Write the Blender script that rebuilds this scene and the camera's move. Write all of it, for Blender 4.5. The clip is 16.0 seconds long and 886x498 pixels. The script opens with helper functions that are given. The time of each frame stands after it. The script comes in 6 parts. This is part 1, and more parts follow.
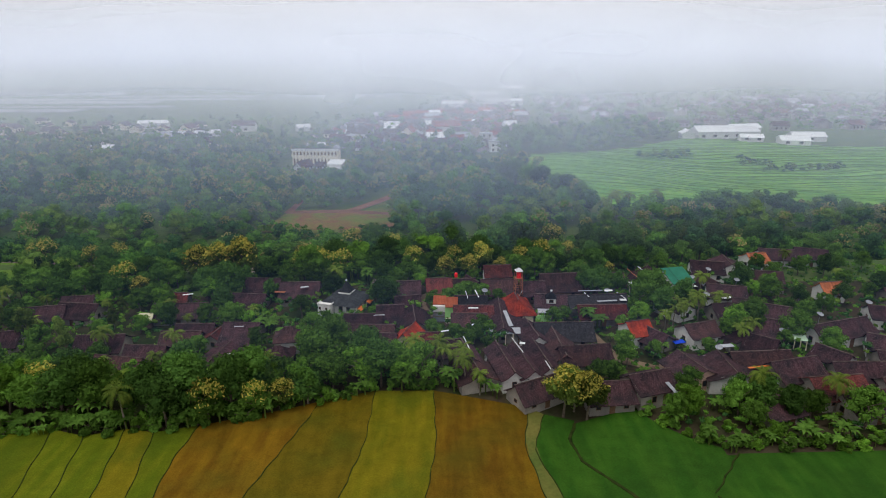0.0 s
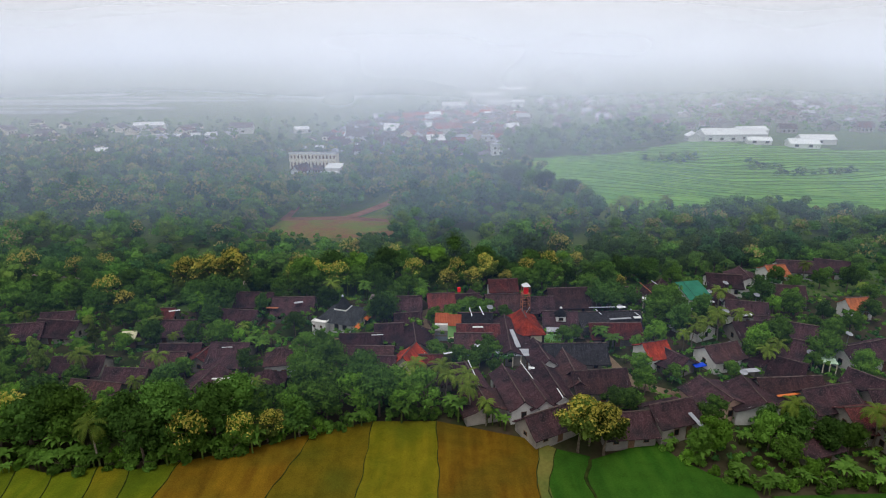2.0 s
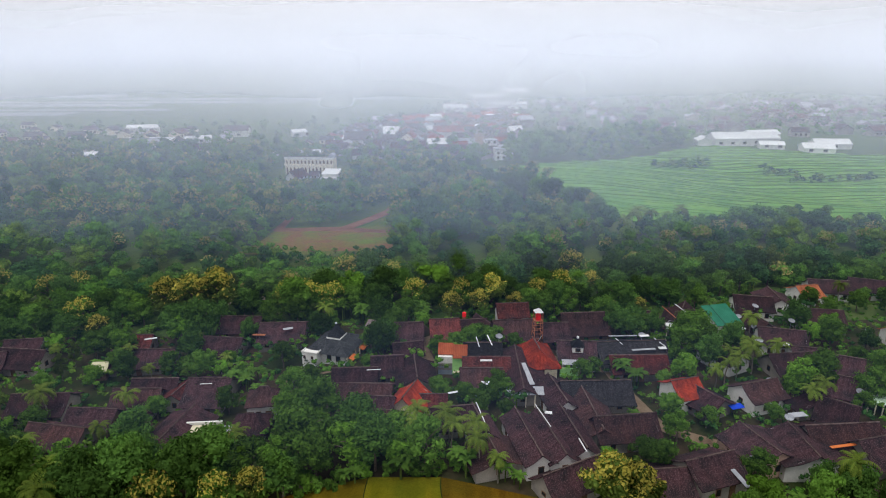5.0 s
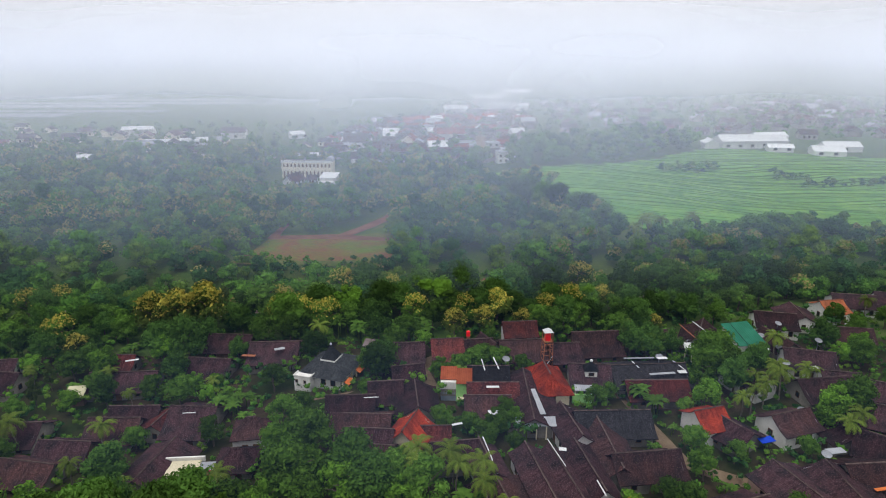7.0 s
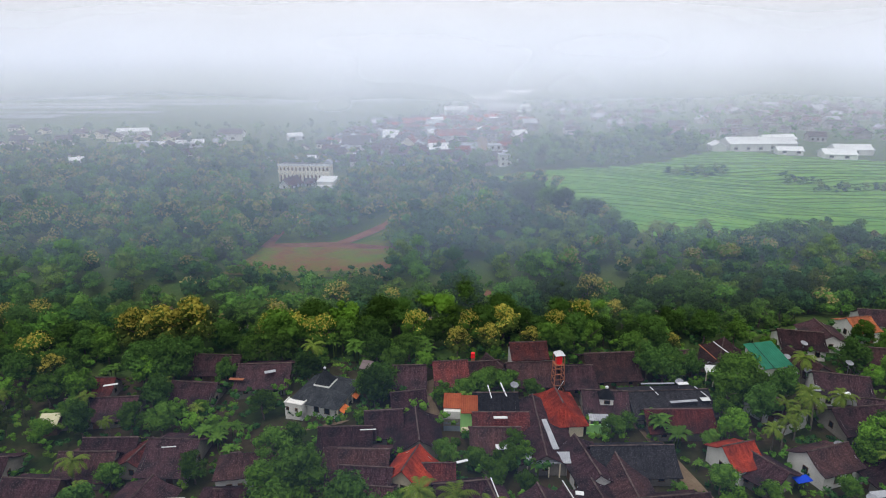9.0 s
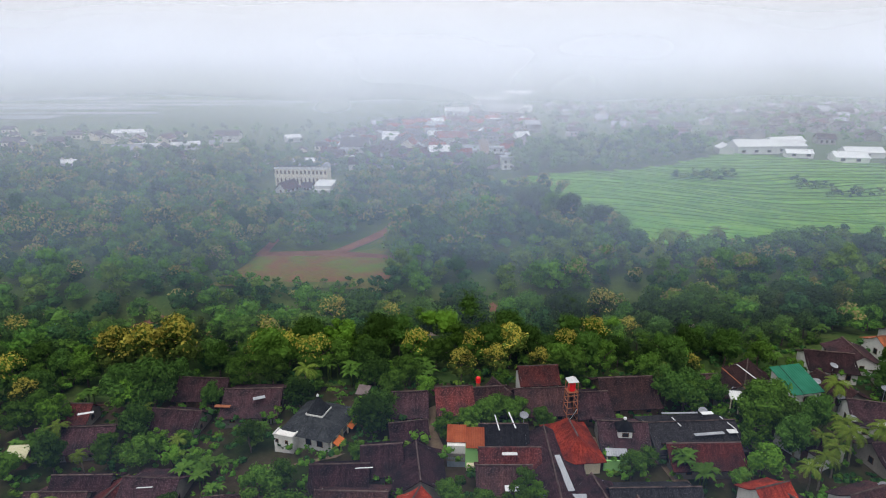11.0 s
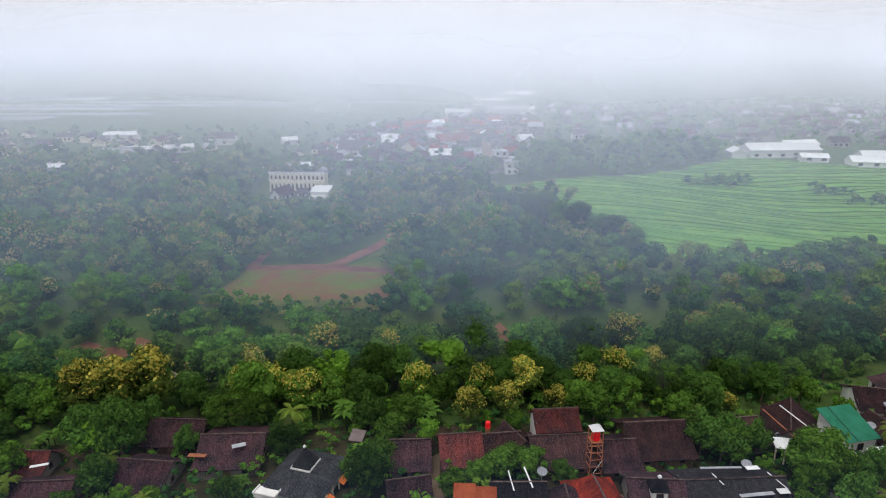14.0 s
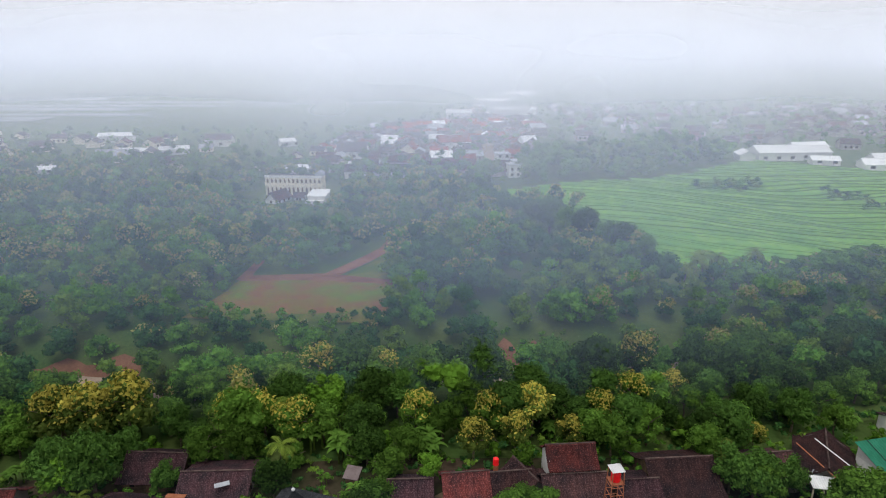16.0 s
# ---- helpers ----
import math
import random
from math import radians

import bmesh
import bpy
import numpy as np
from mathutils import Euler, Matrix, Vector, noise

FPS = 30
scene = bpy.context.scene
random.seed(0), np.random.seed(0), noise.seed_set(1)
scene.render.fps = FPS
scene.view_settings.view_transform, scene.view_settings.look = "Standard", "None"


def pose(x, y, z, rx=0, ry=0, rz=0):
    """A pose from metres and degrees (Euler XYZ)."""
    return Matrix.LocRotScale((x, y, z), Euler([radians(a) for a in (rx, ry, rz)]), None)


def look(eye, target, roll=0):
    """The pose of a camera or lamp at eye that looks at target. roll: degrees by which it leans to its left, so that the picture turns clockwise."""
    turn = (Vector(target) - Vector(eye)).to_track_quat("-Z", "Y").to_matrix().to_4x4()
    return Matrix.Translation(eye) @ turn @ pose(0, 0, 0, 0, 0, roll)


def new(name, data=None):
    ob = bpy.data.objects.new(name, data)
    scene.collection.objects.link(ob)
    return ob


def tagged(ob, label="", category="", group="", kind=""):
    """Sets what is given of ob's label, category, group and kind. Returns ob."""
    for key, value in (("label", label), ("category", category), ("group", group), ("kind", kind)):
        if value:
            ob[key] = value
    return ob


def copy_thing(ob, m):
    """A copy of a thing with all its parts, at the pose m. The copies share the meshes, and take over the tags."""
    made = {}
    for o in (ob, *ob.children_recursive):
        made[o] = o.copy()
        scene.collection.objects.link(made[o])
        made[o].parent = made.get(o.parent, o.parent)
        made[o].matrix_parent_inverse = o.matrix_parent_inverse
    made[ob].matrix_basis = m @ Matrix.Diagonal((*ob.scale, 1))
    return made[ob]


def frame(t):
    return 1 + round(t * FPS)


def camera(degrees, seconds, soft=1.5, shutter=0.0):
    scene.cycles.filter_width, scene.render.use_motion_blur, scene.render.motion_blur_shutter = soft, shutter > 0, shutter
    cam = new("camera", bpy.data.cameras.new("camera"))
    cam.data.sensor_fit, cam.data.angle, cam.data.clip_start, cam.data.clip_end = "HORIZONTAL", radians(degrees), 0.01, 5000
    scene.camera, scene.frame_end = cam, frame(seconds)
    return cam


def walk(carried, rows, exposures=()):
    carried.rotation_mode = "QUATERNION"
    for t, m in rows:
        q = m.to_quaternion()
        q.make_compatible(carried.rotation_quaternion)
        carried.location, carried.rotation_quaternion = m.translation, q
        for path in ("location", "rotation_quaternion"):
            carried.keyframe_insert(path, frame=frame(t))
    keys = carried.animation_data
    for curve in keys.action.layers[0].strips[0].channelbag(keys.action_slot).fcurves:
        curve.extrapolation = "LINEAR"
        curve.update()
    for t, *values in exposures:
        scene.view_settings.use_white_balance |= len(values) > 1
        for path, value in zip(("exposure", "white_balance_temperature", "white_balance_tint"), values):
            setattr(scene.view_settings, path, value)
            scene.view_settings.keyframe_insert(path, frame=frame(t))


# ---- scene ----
cam = camera(70.5, 16.0, soft=1.1)
PATH = [
    (0.0, pose(0.039, 0.000, 62.640, 72.271, 0.070, -0.353)),
    (1.0, pose(-0.219, 4.973, 62.698, 72.302, 0.061, -0.351)),
    (2.0, pose(-0.475, 9.936, 62.752, 72.330, 0.052, -0.349)),
    (3.0, pose(-0.731, 14.888, 62.801, 72.356, 0.043, -0.347)),
    (4.0, pose(-0.985, 19.830, 62.844, 72.379, 0.035, -0.345)),
    (5.0, pose(-1.237, 24.761, 62.884, 72.400, 0.026, -0.343)),
    (6.0, pose(-1.489, 29.681, 62.918, 72.418, 0.017, -0.341)),
    (7.0, pose(-1.740, 34.591, 62.947, 72.434, 0.008, -0.340)),
    (8.0, pose(-1.989, 39.490, 62.972, 72.447, -0.001, -0.338)),
    (9.0, pose(-2.237, 44.378, 62.992, 72.457, -0.010, -0.336)),
    (10.0, pose(-2.484, 49.256, 63.007, 72.465, -0.019, -0.334)),
    (11.0, pose(-2.729, 54.123, 63.018, 72.471, -0.028, -0.332)),
    (12.0, pose(-2.973, 58.980, 63.023, 72.474, -0.037, -0.331)),
    (13.0, pose(-3.217, 63.826, 63.024, 72.475, -0.046, -0.329)),
    (14.0, pose(-3.458, 68.661, 63.020, 72.473, -0.055, -0.327)),
    (15.0, pose(-3.699, 73.486, 63.011, 72.468, -0.064, -0.326)),
    (16.0, pose(-3.938, 78.300, 62.998, 72.461, -0.073, -0.324)),
]
walk(cam, PATH, [(0.0, -0.1), (2.0, -0.04), (6.5, 0.04), (16.0, 0.04)])

# ---- world, sun ----
world = bpy.data.worlds.new("overcast_sky")
scene.world = world
world.use_nodes = True
wn, wl = world.node_tree.nodes, world.node_tree.links
back = wn["Background"]
tc = wn.new("ShaderNodeTexCoord")
sep = wn.new("ShaderNodeSeparateXYZ")
wl.new(tc.outputs["Generated"], sep.inputs[0])
ramp = wn.new("ShaderNodeValToRGB")
wl.new(sep.outputs["Z"], ramp.inputs[0])
for pos, col in ((0.0, (0.68, 0.715, 0.755, 1)), (0.025, (0.73, 0.75, 0.785, 1)), (0.06, (0.83, 0.83, 0.86, 1))):
    e = ramp.color_ramp.elements.new(pos) if pos else ramp.color_ramp.elements[0]
    e.position, e.color = pos, col
ramp.color_ramp.elements[-1].position = 0.35
ramp.color_ramp.elements[-1].color = (1.08, 1.07, 1.08, 1)
# the cloud is brightest ahead, where the sun stands behind it
side = wn.new("ShaderNodeMath")
side.operation = "MULTIPLY"
wl.new(sep.outputs["X"], side.inputs[0])
wl.new(sep.outputs["X"], side.inputs[1])
fall = wn.new("ShaderNodeMapRange")
fall.inputs["To Min"].default_value, fall.inputs["To Max"].default_value = 1.0, 0.62
wl.new(side.outputs[0], fall.inputs["Value"])
glow = wn.new("ShaderNodeVectorMath")
glow.operation = "SCALE"
wl.new(ramp.outputs[0], glow.inputs[0])
wl.new(fall.outputs[0], glow.inputs["Scale"])
sky = wn.new("ShaderNodeTexSky")
sky.sky_type, sky.sun_disc, sky.sun_elevation, sky.sun_rotation = "NISHITA", False, radians(68), radians(200)
sky.dust_density = 6
dim = wn.new("ShaderNodeVectorMath")
dim.operation = "SCALE"
dim.inputs["Scale"].default_value = 0.08
wl.new(sky.outputs[0], dim.inputs[0])
mixw = wn.new("ShaderNodeMix")
mixw.data_type = "RGBA"
mixw.inputs["Factor"].default_value = 0.12
wl.new(glow.outputs[0], mixw.inputs["A"])
wl.new(dim.outputs[0], mixw.inputs["B"])
wl.new(mixw.outputs["Result"], back.inputs[0])
back.inputs[1].default_value = 1.0

sun = new("sun", bpy.data.lights.new("sun", "SUN"))
sun.data.energy, sun.data.angle, sun.data.color = 1.2, radians(20), (1, 0.95, 0.88)
sun.matrix_world = look((-30, 90, 200), (0, 150, 0))


# ---- materials ----
class Nodes:
    """Short writing for a node material."""

    def __init__(self, name, rough=0.9, metal=0.0):
        self.mat = bpy.data.materials.new(name)
        self.mat.use_nodes = True
        self.n, self.l = self.mat.node_tree.nodes, self.mat.node_tree.links
        self.bsdf = self.n["Principled BSDF"]
        self.bsdf.inputs["Roughness"].default_value = rough
        self.bsdf.inputs["Metallic"].default_value = metal
        self.bsdf.inputs["Specular IOR Level"].default_value = 0.25 if rough < 0.5 else 0.05

    def add(self, kind, **values):
        node = self.n.new(kind)
        for k, v in values.items():
            node.inputs[k.replace("_", " ")].default_value = v
        return node

    def coords(self, which):
        if which == "World":
            return self.n.new("ShaderNodeNewGeometry").outputs["Position"]
        return self.n.new("ShaderNodeTexCoord").outputs[which]

    def noise(self, co, scale, detail=4.0):
        node = self.add("ShaderNodeTexNoise", Scale=scale, Detail=detail)
        self.l.new(co, node.inputs["Vector"])
        return node.outputs["Fac"]

    def ramp(self, fac, stops):
        node = self.n.new("ShaderNodeValToRGB")
        els = node.color_ramp.elements
        while len(els) < len(stops):
            els.new(0.5)
        for e, (p, c) in zip(els, stops):
            e.position, e.color = p, (*c, 1)
        self.l.new(fac, node.inputs[0])
        return node.outputs[0]

    def mix(self, a, b, fac, blend="MIX"):
        node = self.n.new("ShaderNodeMix")
        node.data_type, node.blend_type = "RGBA", blend
        for key, v in (("A", a), ("B", b)):
            if isinstance(v, tuple):
                node.inputs[key].default_value = (*v, 1)
            else:
                self.l.new(v, node.inputs[key])
        if isinstance(fac, float):
            node.inputs["Factor"].default_value = fac
        else:
            self.l.new(fac, node.inputs["Factor"])
        return node.outputs["Result"]

    def scaled(self, col, fac, low, high):
        """col times a value between low and high that follows fac."""
        m = self.add("ShaderNodeMapRange", To_Min=low, To_Max=high)
        self.l.new(fac, m.inputs["Value"])
        v = self.n.new("ShaderNodeVectorMath")
        v.operation = "SCALE"
        self.l.new(col, v.inputs[0])
        self.l.new(m.outputs[0], v.inputs["Scale"])
        return v.outputs[0]

    def bump(self, height, strength, distance=0.05):
        b = self.add("ShaderNodeBump", Strength=strength, Distance=distance)
        self.l.new(height, b.inputs["Height"])
        self.l.new(b.outputs[0], self.bsdf.inputs["Normal"])

    def done(self, col):
        self.l.new(col, self.bsdf.inputs["Base Color"])
        return self.mat


def surface(name, a, b, scale=0.6, rough=0.9, metal=0.0, co="Object", vary=0.25, relief=0.3, stain=(0.55, 1.15)):
    """Two colours in large patches, grain and stains on top, each object a little different."""
    m = Nodes(name, rough, metal)
    c = m.coords(co)
    big, small = m.noise(c, scale), m.noise(c, scale * 11)
    col = m.mix(a, b, m.ramp(big, [(0.35, (0, 0, 0)), (0.65, (1, 1, 1))]))
    col = m.scaled(col, small, *stain)
    col = m.scaled(col, m.n.new("ShaderNodeObjectInfo").outputs["Random"], 1 - vary, 1 + vary)
    m.bump(small, relief)
    return m.done(col)


def roof_tiles(name, a, b, moss, worn=0.5):
    """Clay tiles in rows, weathered in blotches and streaks down the slope, with pale chipped edges."""
    m = Nodes(name, 0.85)
    uv, ob = m.coords("UV"), m.coords("Object")
    brick = m.add("ShaderNodeTexBrick", Scale=1.0, Mortar_Size=0.025, Mortar_Smooth=1.0, Brick_Width=0.24, Row_Height=0.3)
    brick.inputs["Color1"].default_value, brick.inputs["Color2"].default_value = (*a, 1), (*b, 1)
    brick.inputs["Mortar"].default_value = (a[0] * 0.3, a[1] * 0.3, a[2] * 0.3, 1)
    m.l.new(uv, brick.inputs["Vector"])
    st = m.add("ShaderNodeMapping")
    st.inputs["Scale"].default_value = (3.2, 0.55, 1.0)
    m.l.new(uv, st.inputs["Vector"])
    big, mid, streak, small = m.noise(ob, 0.4), m.noise(ob, 1.6), m.noise(st.outputs[0], 1.0), m.noise(uv, 5.5, 2.0)
    col = m.mix(brick.outputs["Color"], moss, m.ramp(big, [(0.36, (0, 0, 0)), (0.64, (1, 1, 1))]))
    col = m.scaled(col, mid, 0.4, 1.5)
    col = m.scaled(col, streak, 0.2, 1.8)
    chips = m.ramp(small, [(0.55, (0, 0, 0)), (0.68, (worn, worn, worn))])
    col = m.mix(col, (b[0] * 1.7 + 0.035, b[1] * 1.7 + 0.03, b[2] * 1.7 + 0.03), chips)
    col = m.scaled(col, m.n.new("ShaderNodeObjectInfo").outputs["Random"], 0.6, 1.25)
    wave = m.n.new("ShaderNodeTexWave")
    wave.wave_type, wave.bands_direction = "BANDS", "X"
    wave.inputs["Scale"].default_value = 1.3
    m.l.new(uv, wave.inputs["Vector"])
    m.bump(wave.outputs["Fac"], 0.5, 0.06)
    return m.done(col)


def leaves(name, a, b, gloss=0.75, through_light=0.25, vary=0.5, low=0.25, high=0.75):
    """Foliage: each leaf and each plant of its own tone, some light coming through."""
    m = Nodes(name, gloss)
    geo = m.n.new("ShaderNodeNewGeometry")
    col = m.mix(a, b, m.ramp(geo.outputs["Random Per Island"], [(0.0, (low, low, low)), (1.0, (high, high, high))]))
    col = m.scaled(col, m.n.new("ShaderNodeObjectInfo").outputs["Random"], 1 - vary, 1 + vary)
    col = m.scaled(col, m.noise(m.coords("World"), 0.11, 2.0), 0.45, 1.6)
    col = m.scaled(col, m.noise(m.coords("World"), 1.1, 2.0), 0.55, 1.45)
    m.l.new(col, m.bsdf.inputs["Base Color"])
    tr = m.n.new("ShaderNodeBsdfTranslucent")
    m.l.new(col, tr.inputs["Color"])
    mix = m.n.new("ShaderNodeMixShader")
    mix.inputs[0].default_value = through_light
    m.l.new(m.bsdf.outputs[0], mix.inputs[1])
    m.l.new(tr.outputs[0], mix.inputs[2])
    m.l.new(mix.outputs[0], m.n["Material Output"].inputs["Surface"])
    return m.mat


def crop(name, a, b, c):
    """A rice crop seen from far above: patches of ripeness, rows and fine blades."""
    m = Nodes(name, 0.9)
    pos = m.coords("World")
    st = m.add("ShaderNodeMapping")
    st.inputs["Scale"].default_value = (1.0, 0.16, 1.0)
    m.l.new(pos, st.inputs["Vector"])
    big, streak, fine = m.noise(pos, 0.09), m.noise(st.outputs[0], 0.5), m.noise(pos, 5.0)
    col = m.mix(a, b, m.ramp(streak, [(0.36, (0, 0, 0)), (0.64, (1, 1, 1))]))
    col = m.mix(col, c, m.ramp(big, [(0.45, (0, 0, 0)), (0.7, (0.8, 0.8, 0.8))]))
    col = m.scaled(col, fine, 0.5, 1.5)
    col = m.scaled(col, m.noise(pos, 0.45), 0.7, 1.3)
    col = m.scaled(col, m.n.new("ShaderNodeObjectInfo").outputs["Random"], 0.88, 1.12)
    m.bump(fine, 0.25, 0.1)
    return m.done(col)


ROOF = {
    "dark": roof_tiles("dark_roof_tile", (0.041, 0.021, 0.026), (0.074, 0.037, 0.042), (0.018, 0.015, 0.018), 0.6),
    "brown": roof_tiles("brown_roof_tile", (0.05, 0.027, 0.028), (0.088, 0.042, 0.04), (0.026, 0.019, 0.022), 0.6),
    "red": roof_tiles("red_roof_tile", (0.09, 0.024, 0.023), (0.15, 0.038, 0.033), (0.04, 0.022, 0.024), 0.7),
    "orange": roof_tiles("orange_roof_tile", (0.36, 0.11, 0.045), (0.44, 0.14, 0.06), (0.24, 0.085, 0.045), 0.2),
    "scarlet": roof_tiles("scarlet_roof_tile", (0.27, 0.032, 0.018), (0.42, 0.06, 0.028), (0.12, 0.026, 0.02), 0.25),
    "black": roof_tiles("black_roof_tile", (0.02, 0.02, 0.023), (0.035, 0.033, 0.037), (0.018, 0.018, 0.02)),
    "slate": roof_tiles("slate_roof_tile", (0.03, 0.034, 0.038), (0.055, 0.06, 0.064), (0.02, 0.022, 0.025)),
}
WALL = {
    "plaster": surface("grey_plaster", (0.26, 0.24, 0.22), (0.36, 0.33, 0.29), 0.5, vary=0.3),
    "white": surface("white_plaster", (0.62, 0.62, 0.61), (0.74, 0.74, 0.72), 0.5, vary=0.15, stain=(0.75, 1.1)),
    "pink": surface("pink_plaster", (0.5, 0.33, 0.27), (0.58, 0.4, 0.33), 0.5, vary=0.1),
    "wood": surface("weathered_boards", (0.12, 0.08, 0.055), (0.2, 0.14, 0.09), 1.0),
    "cream": surface("cream_plaster", (0.76, 0.67, 0.51), (0.82, 0.74, 0.58), 0.5, vary=0.08, stain=(0.8, 1.1)),
    "green": surface("light_green_plaster", (0.3, 0.62, 0.2), (0.36, 0.68, 0.26), 0.5, vary=0.05, stain=(0.8, 1.1)),
}
BARK = surface("bark", (0.1, 0.08, 0.06), (0.18, 0.15, 0.11), 2.0)
GREY_BARK = surface("grey_palm_bark", (0.16, 0.14, 0.11), (0.24, 0.21, 0.17), 2.0)
SOIL = surface("village_ground", (0.07, 0.052, 0.035), (0.025, 0.04, 0.012), 0.12, co="World", vary=0.0)
EARTH = surface("red_bare_earth", (0.15, 0.075, 0.048), (0.22, 0.115, 0.07), 0.2, co="World", vary=0.1)
PATH_DIRT = surface("trodden_dirt", (0.17, 0.12, 0.08), (0.24, 0.18, 0.12), 0.3, co="World", vary=0.1)
GRASS = surface("meadow_grass", (0.07, 0.11, 0.022), (0.15, 0.14, 0.035), 0.15, co="World", vary=0.1)
BUND = surface("grassy_bund", (0.018, 0.03, 0.006), (0.035, 0.05, 0.01), 0.8, co="World", vary=0.1)
MUD = surface("muddy_river_water", (0.28, 0.22, 0.17), (0.34, 0.27, 0.21), 0.15, rough=0.25, co="World", vary=0.0, stain=(0.85, 1.1))
SHEET = surface("painted_metal_sheet", (0.6, 0.62, 0.64), (0.7, 0.72, 0.74), 0.6, rough=0.45, vary=0.12, stain=(0.8, 1.1))
GREY_SHEET = surface("grey_metal_sheet", (0.3, 0.32, 0.36), (0.38, 0.4, 0.44), 0.6, rough=0.5, vary=0.15)
GREEN_SHEET = surface("green_metal_sheet", (0.02, 0.15, 0.09), (0.03, 0.19, 0.12), 0.6, rough=0.5, vary=0.05)
DARK_GLASS = surface("dark_window", (0.02, 0.022, 0.025), (0.03, 0.032, 0.035), 1.0, rough=0.2)
TIMBER = surface("window_timber", (0.14, 0.08, 0.05), (0.2, 0.12, 0.08), 2.0)
RUST = surface("red_oxide_steel", (0.36, 0.13, 0.07), (0.45, 0.18, 0.1), 2.0)
RED_PLASTIC = surface("red_plastic", (0.75, 0.012, 0.015), (0.8, 0.018, 0.02), 1.0, rough=0.4, vary=0.05, stain=(0.9, 1.1))
BLUE_TARP = surface("blue_tarpaulin", (0.01, 0.05, 0.5), (0.015, 0.07, 0.6), 1.0, rough=0.5, stain=(0.8, 1.1))
LEAF = {
    "deep": leaves("deep_green_leaves", (0.0305, 0.0756, 0.0171), (0.0756, 0.156, 0.0256)),
    "mid": leaves("green_leaves", (0.0435, 0.104, 0.0154), (0.102, 0.195, 0.0281)),
    "bright": leaves("bright_green_leaves", (0.0664, 0.156, 0.0161), (0.127, 0.247, 0.0295)),
    "olive": leaves("olive_green_leaves", (0.0549, 0.0988, 0.0188), (0.121, 0.168, 0.0322)),
    "wood_a": leaves("shaded_wood_leaves", (0.0274, 0.085, 0.0253), (0.057, 0.144, 0.0345), vary=0.0, low=0.1, high=0.9),
    "wood_b": leaves("fresh_wood_leaves", (0.0599, 0.164, 0.023), (0.123, 0.261, 0.0322), vary=0.0, low=0.1, high=0.9),
    "wood_c": leaves("yellow_green_wood_leaves", (0.086, 0.164, 0.0242), (0.152, 0.251, 0.0362), vary=0.0, low=0.1, high=0.9),
    # the next three repeat the wood greens with added blue that imitates haze
    "far_a": leaves("haze_tinted_deep_leaves", (0.0251, 0.0775, 0.0276), (0.0513, 0.131, 0.0368), vary=0.0, low=0.1, high=0.9),
    "far_b": leaves("haze_tinted_green_leaves", (0.0536, 0.148, 0.0276), (0.107, 0.233, 0.0368), vary=0.0, low=0.1, high=0.9),
    "far_c": leaves("haze_tinted_olive_leaves", (0.077, 0.149, 0.029), (0.132, 0.218, 0.0411), vary=0.0, low=0.1, high=0.9),
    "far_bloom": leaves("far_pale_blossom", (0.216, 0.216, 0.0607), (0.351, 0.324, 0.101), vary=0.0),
    "bloom": leaves("yellow_blossom", (0.282, 0.258, 0.0405), (0.444, 0.397, 0.081), vary=0.2),
    "banana": leaves("banana_leaves", (0.045, 0.11, 0.016), (0.1, 0.19, 0.03), vary=0.3),
    "frond": leaves("palm_fronds", (0.0617, 0.119, 0.0172), (0.151, 0.195, 0.0301), vary=0.3),
}


# ---- builders ----
def smooth(a, b, v):
    u = min(1.0, max(0.0, (v - a) / (b - a)))
    return u * u * (3 - 2 * u)


def ground(x, y):
    """Height of the land: the village terrace, the ravine behind it, the rising country beyond."""
    left = -4.0 * smooth(10, 70, -x) * smooth(98, 125, y)
    village = left - 1.0 * (1 - smooth(98, 108, y))
    beyond = -4.0 + 7.0 * smooth(0, 150, x) * smooth(280, 440, y) - 2.5 * smooth(0, 90, -x) * smooth(290, 380, y)
    z = village + (beyond - village) * smooth(172, 228, y)
    bed = (y - 210 - 5 * math.sin(x / 33)) / 12.5
    return z - 9.0 * math.exp(-bed * bed) * (1 - 0.35 * smooth(40, 110, x))


def mesh_object(name, verts, faces, mats, parent=None, label="", slots=None, uvs=None):
    me = bpy.data.meshes.new(name)
    me.from_pydata(verts, [], faces)
    for m in mats if isinstance(mats, (list, tuple)) else [mats]:
        me.materials.append(m)
    if slots is not None:
        me.polygons.foreach_set("material_index", slots)
    if uvs is not None:
        layer = me.uv_layers.new(name="UVMap")
        idx = np.empty(len(me.loops), int)
        me.loops.foreach_get("vertex_index", idx)
        layer.data.foreach_set("uv", np.asarray(uvs, float)[idx].ravel())
    me.update()
    ob = new(name, me)
    ob.parent = parent
    if label:
        ob["label"] = label
    return ob


def part(name, bm, material, parent, label=""):
    me = bpy.data.meshes.new(name)
    bm.to_mesh(me)
    bm.free()
    me.materials.append(material)
    ob = new(name, me)
    ob.parent = parent
    if label:
        ob["label"] = label
    return ob


def empty(name, x, y, z, rz=0.0):
    ob = new(name)
    ob.matrix_world = pose(x, y, z, 0, 0, rz)
    return ob


def box(x0, x1, y0, y1, z0, z1, bm=None, bevel=0.0):
    bm = bm or bmesh.new()
    m = Matrix.LocRotScale(((x0 + x1) / 2, (y0 + y1) / 2, (z0 + z1) / 2), None, (x1 - x0, y1 - y0, z1 - z0))
    made = bmesh.ops.create_cube(bm, size=1, matrix=m)
    if bevel:
        edges = list({e for v in made["verts"] for e in v.link_edges})
        bmesh.ops.bevel(bm, geom=edges, offset=bevel, segments=1, affect="EDGES")
    return bm


